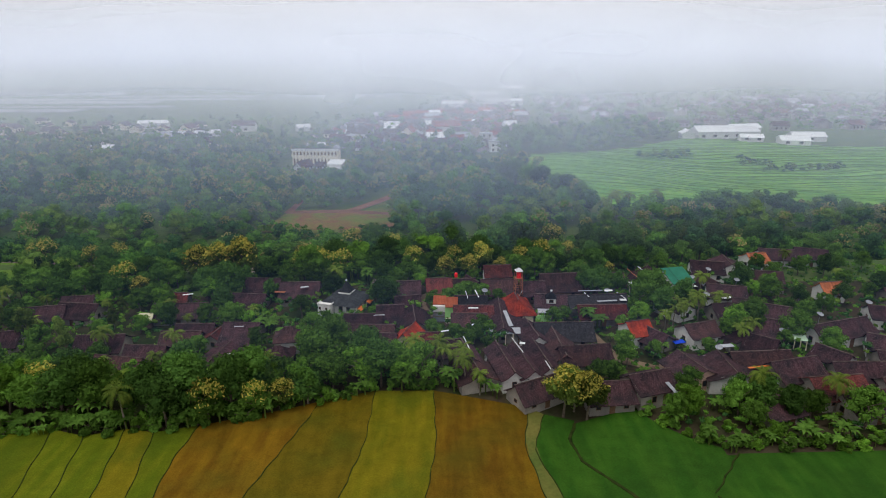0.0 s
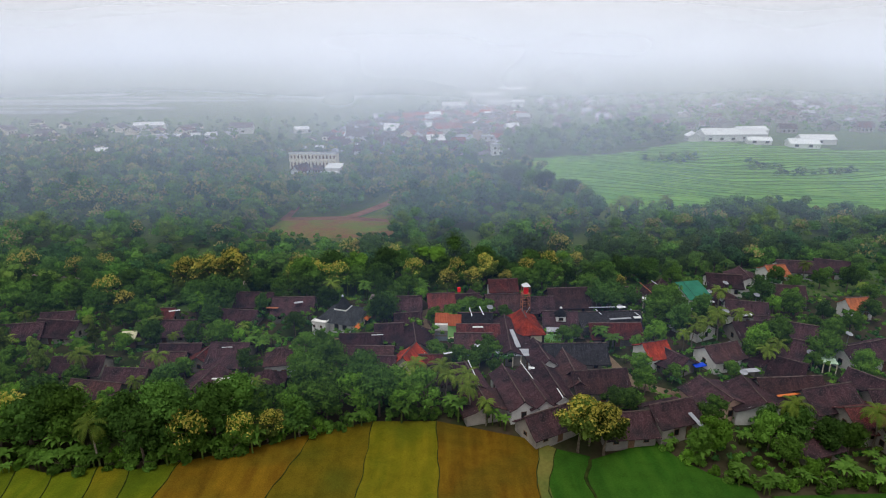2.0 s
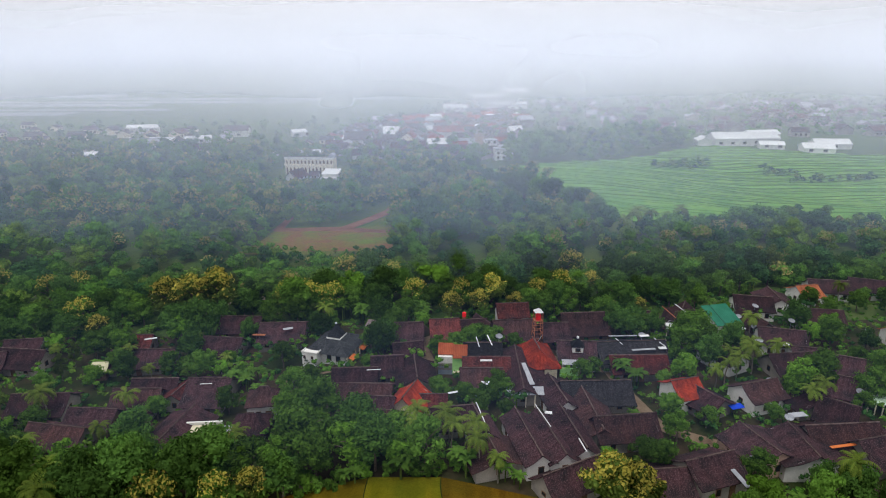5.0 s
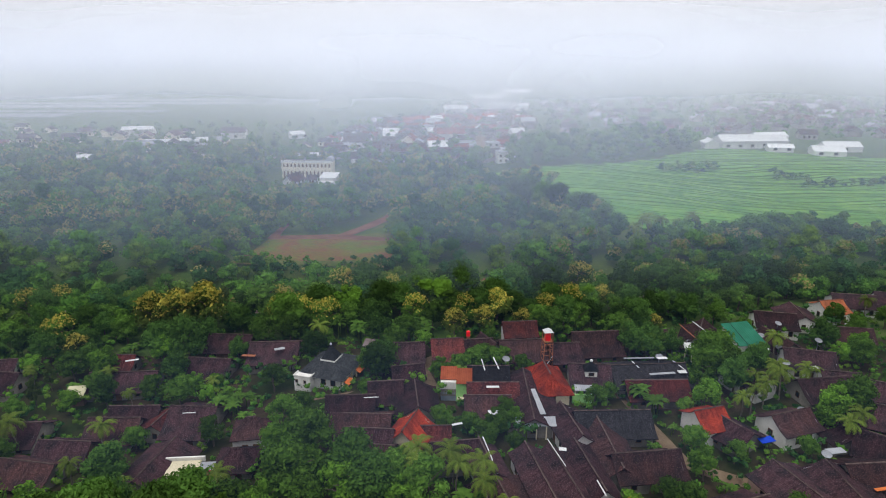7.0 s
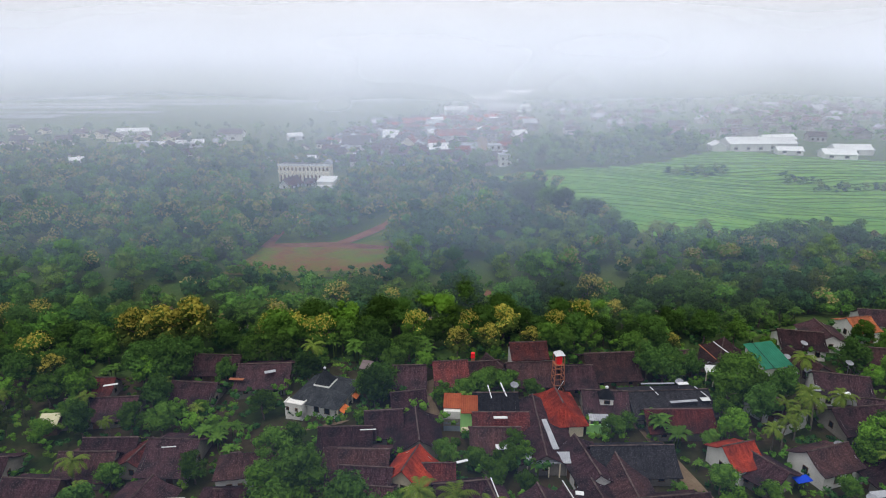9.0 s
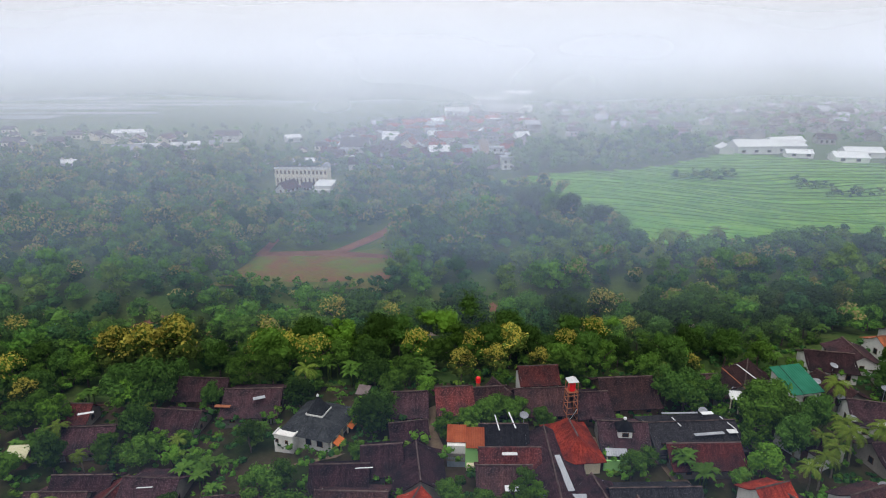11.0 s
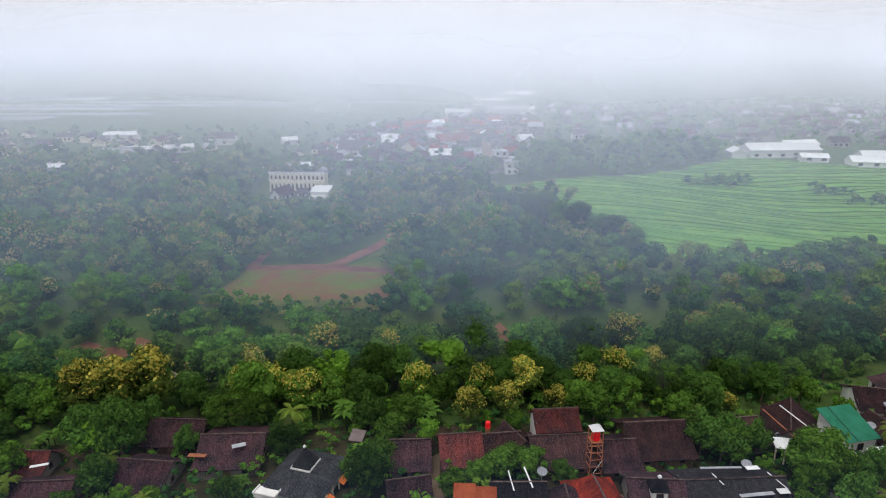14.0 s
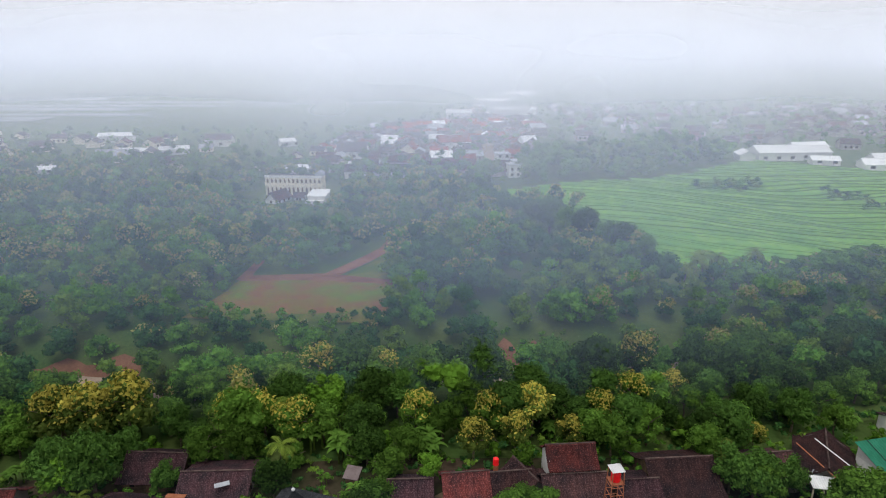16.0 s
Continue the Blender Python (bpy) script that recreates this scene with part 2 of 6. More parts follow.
def rod(a, b, r0, r1=None, seg=6, bm=None):
    """A tapered round bar from a to b."""
    bm = bm or bmesh.new()
    a, b = Vector(a), Vector(b)
    turn = (b - a).to_track_quat("Z", "Y").to_matrix().to_4x4()
    bmesh.ops.create_cone(bm, cap_ends=True, segments=seg, radius1=r0, radius2=r0 if r1 is None else r1, depth=(b - a).length,
                          matrix=Matrix.Translation((a + b) / 2) @ turn)
    return bm


def roof_mesh(name, length, width, eave, ridge, material, parent, style="gable", over=0.5, rng=random, label="", sag=0.05):
    """Two tiled slopes (and two hip ends) with a thickness, a slight hollow and uneven edges."""
    L, W = length / 2 + over * 0.6, width / 2 + over
    inset = min(W * 0.75, L * 0.8) if style == "hip" else 0.0
    drop = (ridge - eave) * W / (width / 2)
    nx, ny = 8, 4
    verts, uvs, faces = [], [], []
    run = math.hypot(W, drop)

    def face_grid(fn):
        base = len(verts)
        for j in range(ny + 1):
            for i in range(nx + 1):
                (px, py, pz), uv = fn(i / nx, j / ny)
                verts.append((px, py, pz + rng.uniform(-sag, sag)))
                uvs.append(uv)
        for j in range(ny):
            for i in range(nx):
                a = base + j * (nx + 1) + i
                faces.append((a, a + nx + 1, a + nx + 2, a + 1))

    def hollow(t):
        return ridge - drop * t - 0.14 * drop * math.sin(math.pi * t)

    for side in (-1, 1):
        def slope(u, t, side=side):
            half = L - inset * (1 - t)
            s = (2 * u - 1) * -side
            return (s * half, side * W * t, hollow(t)), (s * half + 50 * side, run * t)
        face_grid(slope)
        if inset:
            def end(u, t, side=side):
                w = (2 * u - 1) * W * t * side
                return (side * (L - inset * (1 - t)), w, hollow(t)), (w + 150, run * t)
            face_grid(end)
    n = len(verts)
    verts += [(x, y, z - 0.12) for x, y, z in verts]
    uvs += uvs
    faces += [tuple(reversed([k + n for k in f])) for f in faces]
    count = {}
    for f in faces[: len(faces) // 2]:
        for a, b in zip(f, f[1:] + f[:1]):
            count[(a, b)] = 1
    for a, b in list(count):
        if (b, a) not in count:
            faces.append((b, a, a + n, b + n))
    part("ridge_cap", rod((inset - L, 0, ridge + 0.03), (L - inset, 0, ridge + 0.03), 0.13, seg=6), RIDGE if material in ROOF.values() else material, parent)
    return mesh_object(name, verts, faces, material, parent, label, uvs=uvs)


RIDGE = surface("mortared_ridge_tile", (0.075, 0.055, 0.05), (0.15, 0.11, 0.1), 1.2)
HOUSES = []
ROOF_WORDS = {"dark": "dark weathered clay tile", "brown": "brown clay tile", "red": "dull red clay tile", "orange": "orange clay tile",
              "scarlet": "bright red clay tile", "black": "black tile", "slate": "grey slate tile"}
WALL_WORDS = {"plaster": "grey plastered", "white": "white plastered", "pink": "pinkish plastered", "wood": "wooden", "cream": "cream plastered", "green": "light green"}


def walls(length, width, eave, ridge, style, material, parent):
    """One shell of walls, with gable ends under a gable roof."""
    L, W = length / 2 - 0.25, width / 2 - 0.2
    bm = bmesh.new()
    low = [bm.verts.new(p) for p in ((-L, -W, -0.6), (L, -W, -0.6), (L, W, -0.6), (-L, W, -0.6))]
    top = [bm.verts.new((v.co.x, v.co.y, eave - 0.15)) for v in low]
    for i in range(4):
        bm.faces.new((low[i], low[(i + 1) % 4], top[(i + 1) % 4], top[i]))
    if style == "gable":
        apex = [bm.verts.new((s * L, 0, eave + (ridge - eave) * 0.86)) for s in (-1, 1)]
        bm.faces.new((top[3], top[0], apex[0]))
        bm.faces.new((top[1], top[2], apex[1]))
    bm.faces.new(reversed(low))
    bm.faces.new(top)
    return part("wall", bm, material, parent)


def opening(name, parent, x, y, z, w, h, facing):
    """A window or door: a timber frame standing proud of the wall round a dark leaf."""
    d = 0.05
    bm = bmesh.new()
    for x0, x1, z0, z1 in ((-w / 2 - 0.08, -w / 2, 0, h), (w / 2, w / 2 + 0.08, 0, h), (-w / 2 - 0.08, w / 2 + 0.08, h, h + 0.09), (-w / 2 - 0.12, w / 2 + 0.12, -0.08, 0)):
        box(x0, x1, -d, d, z0, z1, bm)
    frame_ob = part(name, bm, TIMBER, parent)
    frame_ob.matrix_local = pose(x, y, z, 0, 0, facing)
    part("pane" if name == "window" else "leaf", box(-w / 2, w / 2, -0.02, 0.02, 0, h), DARK_GLASS if name == "window" else TIMBER, frame_ob)
    return frame_ob


def house(x, y, rz, length, width, eave, ridge, style="gable", roof="dark", wall="plaster", z=None, over=0.6):
    rng = random.Random(int(x * 10) * 7919 + int(y * 10))
    z = ground(x, y) if z is None else z
    h = empty("house", x, y, z, rz)
    tagged(h, f"{WALL_WORDS[wall]} village house with a {ROOF_WORDS[roof]} {'hipped' if style == 'hip' else 'gabled'} roof", "house", "village houses")
    walls(length, width, eave, ridge, style, WALL[wall], h)
    roof_mesh("roof", length, width, eave, ridge, ROOF[roof], h, style, over, rng)
    if style == "gable":
        n = max(4, int(length / 1.2))
        pts = [(-length / 2 - 0.2 + (length + 0.4) * i / n, rng.uniform(-0.05, 0.05), ridge + rng.uniform(-0.03, 0.05)) for i in range(n + 1)]
        verts = [(px, py + dy, pz + dz) for px, py, pz in pts for dy, dz in ((-0.2, -0.12), (0, 0.14), (0.2, -0.12))]
        faces = [(3 * i + k, 3 * i + 3 + k, 3 * i + 3 + (k + 1) % 3, 3 * i + (k + 1) % 3) for i in range(n) for k in range(3)]
        mesh_object("ridge_cap", verts, faces + [(2, 1, 0), (3 * n, 3 * n + 1, 3 * n + 2)], ROOF[roof], h, uvs=[(v[0], v[2]) for v in verts])
    W = width / 2 - 0.2
    for side in (-1, 1):
        n = 2 if length < 9 else 3
        for i in range(n):
            px = (i - (n - 1) / 2) * length * 0.29
            if side == -1 and i == n // 2:
                opening("door", h, px, side * (W + 0.03), 0.0, 0.9, min(2.0, eave - 0.45), 0)
            else:
                opening("window", h, px, side * (W + 0.03), 0.9, 0.8, min(1.1, eave - 1.35), 0)
    opening("window", h, length / 2 - 0.22, 0, 0.95, 0.8, min(1.1, eave - 1.35), 90)
    opening("window", h, -length / 2 + 0.22, 0, 0.95, 0.8, min(1.1, eave - 1.35), 90)
    HOUSES.append((x, y, max(length, width) * 0.5))
    return h


# ---- plants ----
def diamonds(points, normals, size, rng, long=1.5, droop=0.0):
    """Leaves as folded rhombs at points, facing normals: vertices and faces."""
    n = len(points)
    t = rng.normal(size=(n, 3))
    t -= (t * normals).sum(1, keepdims=True) * normals
    t[:, 2] -= droop
    t /= np.linalg.norm(t, axis=1, keepdims=True) + 1e-9
    b = np.cross(normals, t)
    s = size * rng.uniform(0.65, 1.35, (n, 1))
    lift = normals * s * 0.18
    v = np.stack([points - t * s * long / 2, points + b * s / 2 + lift, points + t * s * long / 2, points - b * s / 2 + lift], 1)
    return v.reshape(-1, 3)


_bm = bmesh.new()
bmesh.ops.create_icosphere(_bm, subdivisions=1, radius=1)
CLUMP = np.array([v.co[:] for v in _bm.verts])
CLUMP_FACES = np.array([[v.index for v in f.verts] for f in _bm.faces])
_bm.free()
_bm = bmesh.new()
bmesh.ops.create_icosphere(_bm, subdivisions=2, radius=1)
PUFF = np.array([v.co[:] for v in _bm.verts])
PUFF_FACES = np.array([[v.index for v in f.verts] for f in _bm.faces])
_bm.free()


def with_cores(v, n, cores, start=0, clump=CLUMP, clump_faces=CLUMP_FACES):
    """Leaf faces, then the triangles of the dense clumps behind them."""
    k = len(cores) // len(clump)
    tri = (clump_faces[None] + (np.arange(k) * len(clump))[:, None, None] + len(v) + start).reshape(-1, 3)
    return np.concatenate([v, cores]), quads(n, start) + tri.tolist(), len(tri)


def crown_leaves(rng, radius, height, base, lobes, per_lobe, leaf, flat=1.0):
    """Leaves on the outer sides of many lobes that together make an uneven crown."""
    pts, nrm, cores = [], [], []
    for k in range(lobes):
        a = rng.uniform(0, 2 * math.pi)
        up = rng.uniform(0, 1)
        spread = radius * math.sqrt(rng.uniform(0.02, 1)) * math.sqrt(max(0.08, 1 - (1.7 * (up - 0.4)) ** 2)) * 0.8
        c = np.array([spread * math.cos(a), spread * math.sin(a), base + height * up])
        r = radius * rng.uniform(0.16, 0.38)
        cores.append(c + CLUMP * rng.uniform(0.72, 1.0, (len(CLUMP), 1)) * r * 0.78 * np.array([1, 1, flat]))
        d = rng.normal(size=(per_lobe, 3))
        d[:, 2] = d[:, 2] + 0.45
        d /= np.linalg.norm(d, axis=1, keepdims=True)
        rr = r * rng.uniform(0.7, 1.35, (per_lobe, 1))
        pts.append(c + d * rr * np.array([1, 1, flat]))
        m = d + rng.normal(scale=0.36, size=d.shape)
        nrm.append(m / np.linalg.norm(m, axis=1, keepdims=True))
    pts, nrm = np.concatenate(pts), np.concatenate(nrm)
    return pts, nrm, diamonds(pts, nrm, leaf, rng, 1.6, 0.4), np.concatenate(cores)


def quads(n, start=0):
    return (np.arange(n * 4).reshape(-1, 4) + start).tolist()


def trunk_mesh(rng, height, r, limbs, spread):
    bm = bmesh.new()
    p = Vector((0, 0, -0.8))
    steps = 4
    for i in range(steps):
        q = Vector((rng.uniform(-0.15, 0.15) * (i + 1), rng.uniform(-0.15, 0.15) * (i + 1), height * (i + 1) / steps))
        rod(p, q, r * (1 - 0.17 * i), r * (1 - 0.17 * (i + 1)), 7, bm)
        p = q
    for k in range(limbs):
        a = 2 * math.pi * k / limbs + rng.uniform(-0.4, 0.4)
        s = Vector((0, 0, height * rng.uniform(0.55, 0.95)))
        m = s + Vector((math.cos(a), math.sin(a), 0.9)) * spread * 0.5
        rod(s, m, r * 0.45, r * 0.3, 5, bm)
        rod(m, m + Vector((math.cos(a), math.sin(a), 0.6)) * spread * 0.45, r * 0.3, r * 0.08, 5, bm)
    return bm


# kind: radius, crown height, crown base, lobes, leaves a lobe, leaf size, flatness, leaf colour, blossom share, label
TREE_KINDS = {
    "round_a": (4.2, 5.0, 4.0, 30, 88, 0.39, 0.85, "mid", 0, "broad green tree with a full rounded crown"),
    "round_b": (4.8, 6.0, 4.4, 36, 88, 0.41, 0.85, "deep", 0, "tall dark green broadleaf tree with a dense crown"),
    "round_c": (3.6, 4.5, 3.2, 27, 88, 0.36, 0.9, "mid", 0, "green fruit tree with an uneven crown"),
    "dark_a": (4.0, 5.5, 3.6, 30, 88, 0.39, 0.9, "deep", 0, "dark green tree with a heavy shaded crown"),
    "light_a": (3.4, 5.0, 3.2, 24, 88, 0.39, 0.9, "bright", 0, "light green young tree with fresh leaves"),
    "bloom_a": (4.2, 5.0, 4.2, 30, 88, 0.37, 0.85, "mid", 0.3, "green tree topped with pale yellow blossom"),
    "bloom_b": (3.8, 4.6, 4.4, 27, 88, 0.36, 0.85, "olive", 0.5, "tree covered with golden yellow blossom"),
    "layer_a": (5.0, 3.5, 6.0, 33, 82, 0.39, 0.4, "mid", 0, "spreading tree with flat feathery layers of leaves"),
    "slim_a": (2.2, 7.0, 3.5, 22, 78, 0.35, 1.2, "olive", 0, "slim upright tree with olive green leaves"),
    "shrub_a": (1.8, 1.6, 0.3, 10, 70, 0.34, 0.9, "mid", 0, "low green garden shrub"),
    "shrub_b": (1.5, 1.5, 0.3, 9, 70, 0.34, 0.9, "bright", 0, "low light green garden shrub"),
}
MADE = {}


def build_tree(kind):
    radius, height, base, lobes, per, leaf, flat, colour, bloom, label = TREE_KINDS[kind]
    rng = np.random.default_rng(sum(map(ord, kind)) * 13)
    shrub = kind.startswith("shrub")
    t = new("shrub" if shrub else "tree")
    tagged(t, label, "shrub" if shrub else "tree", "garden shrubs" if shrub else "village trees")
    part("trunk", trunk_mesh(random.Random(len(kind) * 31), base + height * 0.45, 0.07 * radius, 5, radius * 0.8), BARK, t)
    pts, nrm, v, cores = crown_leaves(rng, radius, height, base, lobes, per, leaf, flat)
    slots = np.zeros(len(pts), int)
    if bloom:
        top = (pts[:, 2] - base) / height + rng.normal(scale=0.18, size=len(pts)) + 0.25 * nrm[:, 2]
        slots[top > np.quantile(top, 1 - bloom)] = 1
        slots[rng.uniform(size=len(pts)) < 0.25] = 0
    v, faces, extra = with_cores(v, len(pts), cores)
    mesh_object("crown", v.tolist(), faces, [LEAF[colour], LEAF["bloom"]], t, slots=slots.tolist() + [0] * extra)
    return t


def build_palm(kind):
    rng = np.random.default_rng(5)
    t = new("palm")
    tagged(t, "coconut palm with drooping feathered fronds and slim grey trunk", "palm", "coconut palms")
    bm = bmesh.new()
    p, H = Vector((0, 0, -0.5)), 7.5
    for i in range(6):
        q = Vector((0.5 * ((i + 1) / 6) ** 2, 0.15 * math.sin(i), H * (i + 1) / 6))
        rod(p, q, 0.2 - 0.015 * i, 0.185 - 0.015 * i, 8, bm)
        p = q
    part("trunk", bm, GREY_BARK, t)
    verts, faces = [], []
    for k in range(18):
        a = k * 2.4 + rng.uniform(-0.2, 0.2)
        lift = rng.uniform(0.1, 1.15)
        out = np.array([math.cos(a), math.sin(a), 0])
        side = np.array([-math.sin(a), math.cos(a), 0])
        pos, ang, n = np.array(p), lift, 12
        for i in range(n):
            d = out * math.cos(ang) + np.array([0, 0, math.sin(ang)])
            nxt = pos + d * 0.3
            wide = 0.62 * math.sin(math.pi * (0.12 + 0.83 * i / n))
            for s in (-1, 1):
                tip = pos + side * s * wide + d * 0.35 + np.array([0, 0, -0.45 * wide])
                b = len(verts)
                verts += [pos.tolist(), (pos + d * 0.3).tolist(), (tip + d * 0.08).tolist(), tip.tolist()]
                faces.append((b, b + 1, b + 2, b + 3))
            pos, ang = nxt, ang - 0.17
    mesh_object("crown", verts, faces, LEAF["frond"], t)
    bm = bmesh.new()
    for k in range(6):
        bmesh.ops.create_icosphere(bm, subdivisions=1, radius=0.14, matrix=Matrix.Translation(p + Vector((0.25 * math.cos(k), 0.25 * math.sin(k), -0.25))))
    part("coconuts", bm, LEAF["olive"], t)
    return t


def build_banana(kind):
    rng = np.random.default_rng(9 if kind == "banana_a" else 17)
    t = new("banana_plant")
    tagged(t, "banana plant with broad arching light green leaves", "banana plant", "banana plants")
    bm = bmesh.new()
    stems = 3 if kind == "banana_a" else 2
    verts, faces = [], []
    for s in range(stems):
        bx, by, H = rng.uniform(-0.8, 0.8), rng.uniform(-0.8, 0.8), rng.uniform(1.5, 2.5)
        rod((bx, by, -0.3), (bx, by, H), 0.14, 0.09, 7, bm)
        for k in range(10):
            a = k * 2.4 + s
            out, side = np.array([math.cos(a), math.sin(a), 0]), np.array([-math.sin(a), math.cos(a), 0])
            pos, ang = np.array([bx, by, H - 0.1]), rng.uniform(0.7, 1.35)
            n, ln = 6, rng.uniform(0.24, 0.34)
            prev = None
            for i in range(n + 1):
                w = 0.27 * math.sin(math.pi * (0.1 + 0.88 * i / n))
                row = [(pos - side * w + [0, 0, 0.12 * w]).tolist(), pos.tolist(), (pos + side * w + [0, 0, 0.12 * w]).tolist()]
                b = len(verts)
                verts += row
                if prev is not None:
                    faces += [(prev, prev + 1, b + 1, b), (prev + 1, prev + 2, b + 2, b + 1)]
                prev = b
                pos = pos + ln * (out * math.cos(ang) + np.array([0, 0, math.sin(ang)]))
                ang -= 0.32
    part("stem", bm, LEAF["olive"], t)
    mesh_object("foliage", verts, faces, LEAF["banana"], t)
    return t


def plant(kind, x, y, s=1.0, rz=None, z=None):
    rz = random.uniform(0, 360) if rz is None else rz
    z = ground(x, y) if z is None else z
    m = pose(x, y, z, 0, 0, rz) @ Matrix.Diagonal((s * random.uniform(0.92, 1.1), s * random.uniform(0.92, 1.1), s, 1))
    if kind not in MADE:
        MADE[kind] = (build_palm if kind == "palm" else build_banana if kind.startswith("banana") else build_tree)(kind)
        MADE[kind].matrix_basis = m
        return MADE[kind]
    made = copy_thing(MADE[kind], m)
    made.matrix_basis = m
    return made


def inside(x, y, poly):
    hit = False
    for (x0, y0), (x1, y1) in zip(poly, poly[1:] + poly[:1]):
        if (y0 > y) != (y1 > y) and x < (x1 - x0) * (y - y0) / (y1 - y0) + x0:
            hit = not hit
    return hit


TAKEN = []


def scatter(poly, gap, kinds, size, tries=4000, keep_off=1.5, seed=1, limit=400):
    """Plants at random in a polygon, apart from one another and clear of the houses and open ground."""
    rng = random.Random(seed)
    xs, ys = [p[0] for p in poly], [p[1] for p in poly]
    n = 0
    for _ in range(tries):
        x, y = rng.uniform(min(xs), max(xs)), rng.uniform(min(ys), max(ys))
        if not inside(x, y, poly) or any(math.hypot(x - a, y - b) < r + keep_off for a, b, r in HOUSES) or any(inside(x, y, q) for q in OPEN):
            continue
        if any(math.hypot(x - a, y - b) < gap for a, b in TAKEN):
            continue
        TAKEN.append((x, y))
        plant(rng.choice(kinds), x, y, rng.uniform(*size), rng.uniform(0, 360))
        n += 1
        if n >= limit:
            break


# ---- land ----
def spaced(*runs):
    return sorted({round(v, 2) for a, b, s in runs for v in np.arange(a, b + 0.01, s)})


gx = spaced((-4200, -600, 600), (-600, -240, 60), (-240, 240, 5), (240, 600, 60), (600, 4200, 600))
gy = spaced((-300, 60, 30), (60, 480, 5), (480, 1000, 40), (1000, 4600, 400))
verts = [(x, y, ground(x, y)) for y in gy for x in gx]
nx = len(gx)
faces = [(j * nx + i, j * nx + i + 1, (j + 1) * nx + i + 1, (j + 1) * nx + i) for j in range(len(gy) - 1) for i in range(nx - 1)]
UNDERGROWTH = surface("forest_undergrowth", (0.05, 0.1, 0.025), (0.085, 0.12, 0.035), 0.1, co="World", vary=0.0)
tagged(mesh_object("ground", verts, faces, [SOIL, UNDERGROWTH], slots=[1 if verts[f[0]][1] > 163 else 0 for f in faces]), "dark earth and undergrowth of the village and valley", "ground", kind="structure")


def sheet(name, poly_rows, material, lift, label, category):
    """A cover on the land between rows of points, each row a list of (x, y)."""
    verts, n = [], len(poly_rows[0])
    for row in poly_rows:
        verts += [(x, y, ground(x, y) + lift) for x, y in row]
    faces = [(j * n + i, j * n + i + 1, (j + 1) * n + i + 1, (j + 1) * n + i) for j in range(len(poly_rows) - 1) for i in range(n - 1)]
    return tagged(mesh_object(name, verts, faces, material), label, category, kind="structure")


def along(line, n):
    """n points evenly along a polyline."""
    pts = [Vector(p) for p in line]
    seg = [(b - a).length for a, b in zip(pts, pts[1:])]
    out = []
    for k in range(n):
        d = sum(seg) * k / (n - 1)
        i = 0
        while i < len(seg) - 1 and d > seg[i]:
            d -= seg[i]
            i += 1
        out.append(tuple(pts[i].lerp(pts[i + 1], d / seg[i])))
    return out


def field(left, right, material, label, lift=0.45):
    a, b = along(left, 14), along(right, 14)
    rows = [[tuple(Vector(p).lerp(Vector(q), k / 8)) for k in range(9)] for p, q in zip(a, b)]
    sheet("paddy_field", rows[::-1], material, lift, label, "rice field")


def bund(line, width=0.17, height=0.55):
    """A low earth bank along a polyline."""
    pts = [(x + 0.14 * math.sin(y * 0.9 + x), y) for x, y in along(line, 40)]
    verts, faces = [], []
    for i, (x, y) in enumerate(pts):
        a, b = Vector(pts[max(0, i - 1)]), Vector(pts[min(len(pts) - 1, i + 1)])
        t = (b - a).normalized()
        nrm = Vector((-t.y, t.x))
        w = width * random.uniform(0.7, 1.2)
        for off, z in ((-w * 0.8, 0.1), (-w * 0.35, height), (w * 0.35, height), (w * 0.8, 0.1)):
            verts.append((x + nrm.x * off, y + nrm.y * off, ground(x, y) + z))
    for i in range(len(pts) - 1):
        for k in range(3):
            faces.append((i * 4 + k, i * 4 + k + 1, i * 4 + k + 5, i * 4 + k + 4))
    tagged(mesh_object("bund", verts, faces, BUND), "dark grassy earth bank between two rice plots", "bund", "field banks", kind="structure")


LINES = {
    "l0": [(-84, 96), (-75.6, 78), (-66, 40)], "l1": [(-67.5, 95), (-63.4, 77.9), (-55, 40)], "l2": [(-61, 93), (-57.7, 77.9), (-50, 40)],
    "l3": [(-54.9, 95), (-51.8, 77.9), (-44, 40)], "l4": [(-49.5, 94), (-46.5, 77.8), (-40, 40)], "l5": [(-42.4, 96), (-43.2, 86.1), (-42.6, 77.8), (-40, 40)],
    "l6": [(-22.3, 103), (-26.1, 88.9), (-29.1, 77.7), (-36, 40)], "l7": [(-12.4, 106), (-12.7, 90.3), (-14.8, 77.6), (-22, 40)],
    "l8": [(-1.1, 106), (-0.6, 90.2), (-2.0, 77.5), (-8, 40)], "l9": [(16.4, 101), (14.2, 90.1), (15.6, 77.3), (24, 40)],
    "l10": [(18.8, 99), (15.7, 88.6), (18.2, 77.3), (28, 40)],
}
RIPE = crop("ripe_rice", (0.09165, 0.04705, 0.00408), (0.1394, 0.07998, 0.005712), (0.06773, 0.05646, 0.005712))
HALF = crop("half_ripe_rice", (0.08177, 0.06242, 0.00408), (0.1104, 0.0808, 0.005712), (0.05887, 0.06426, 0.005712))
YELLOW = crop("yellowing_rice", (0.09881, 0.09265, 0.00442), (0.1411, 0.117, 0.006188), (0.06775, 0.08585, 0.006188))
YOUNG = crop("young_rice", (0.01671, 0.05814, 0.005508), (0.02785, 0.07752, 0.007344), (0.01486, 0.04651, 0.005508))
LIME = crop("lime_rice", (0.06541, 0.08976, 0.00408), (0.09595, 0.1102, 0.005712), (0.04906, 0.07752, 0.004896))
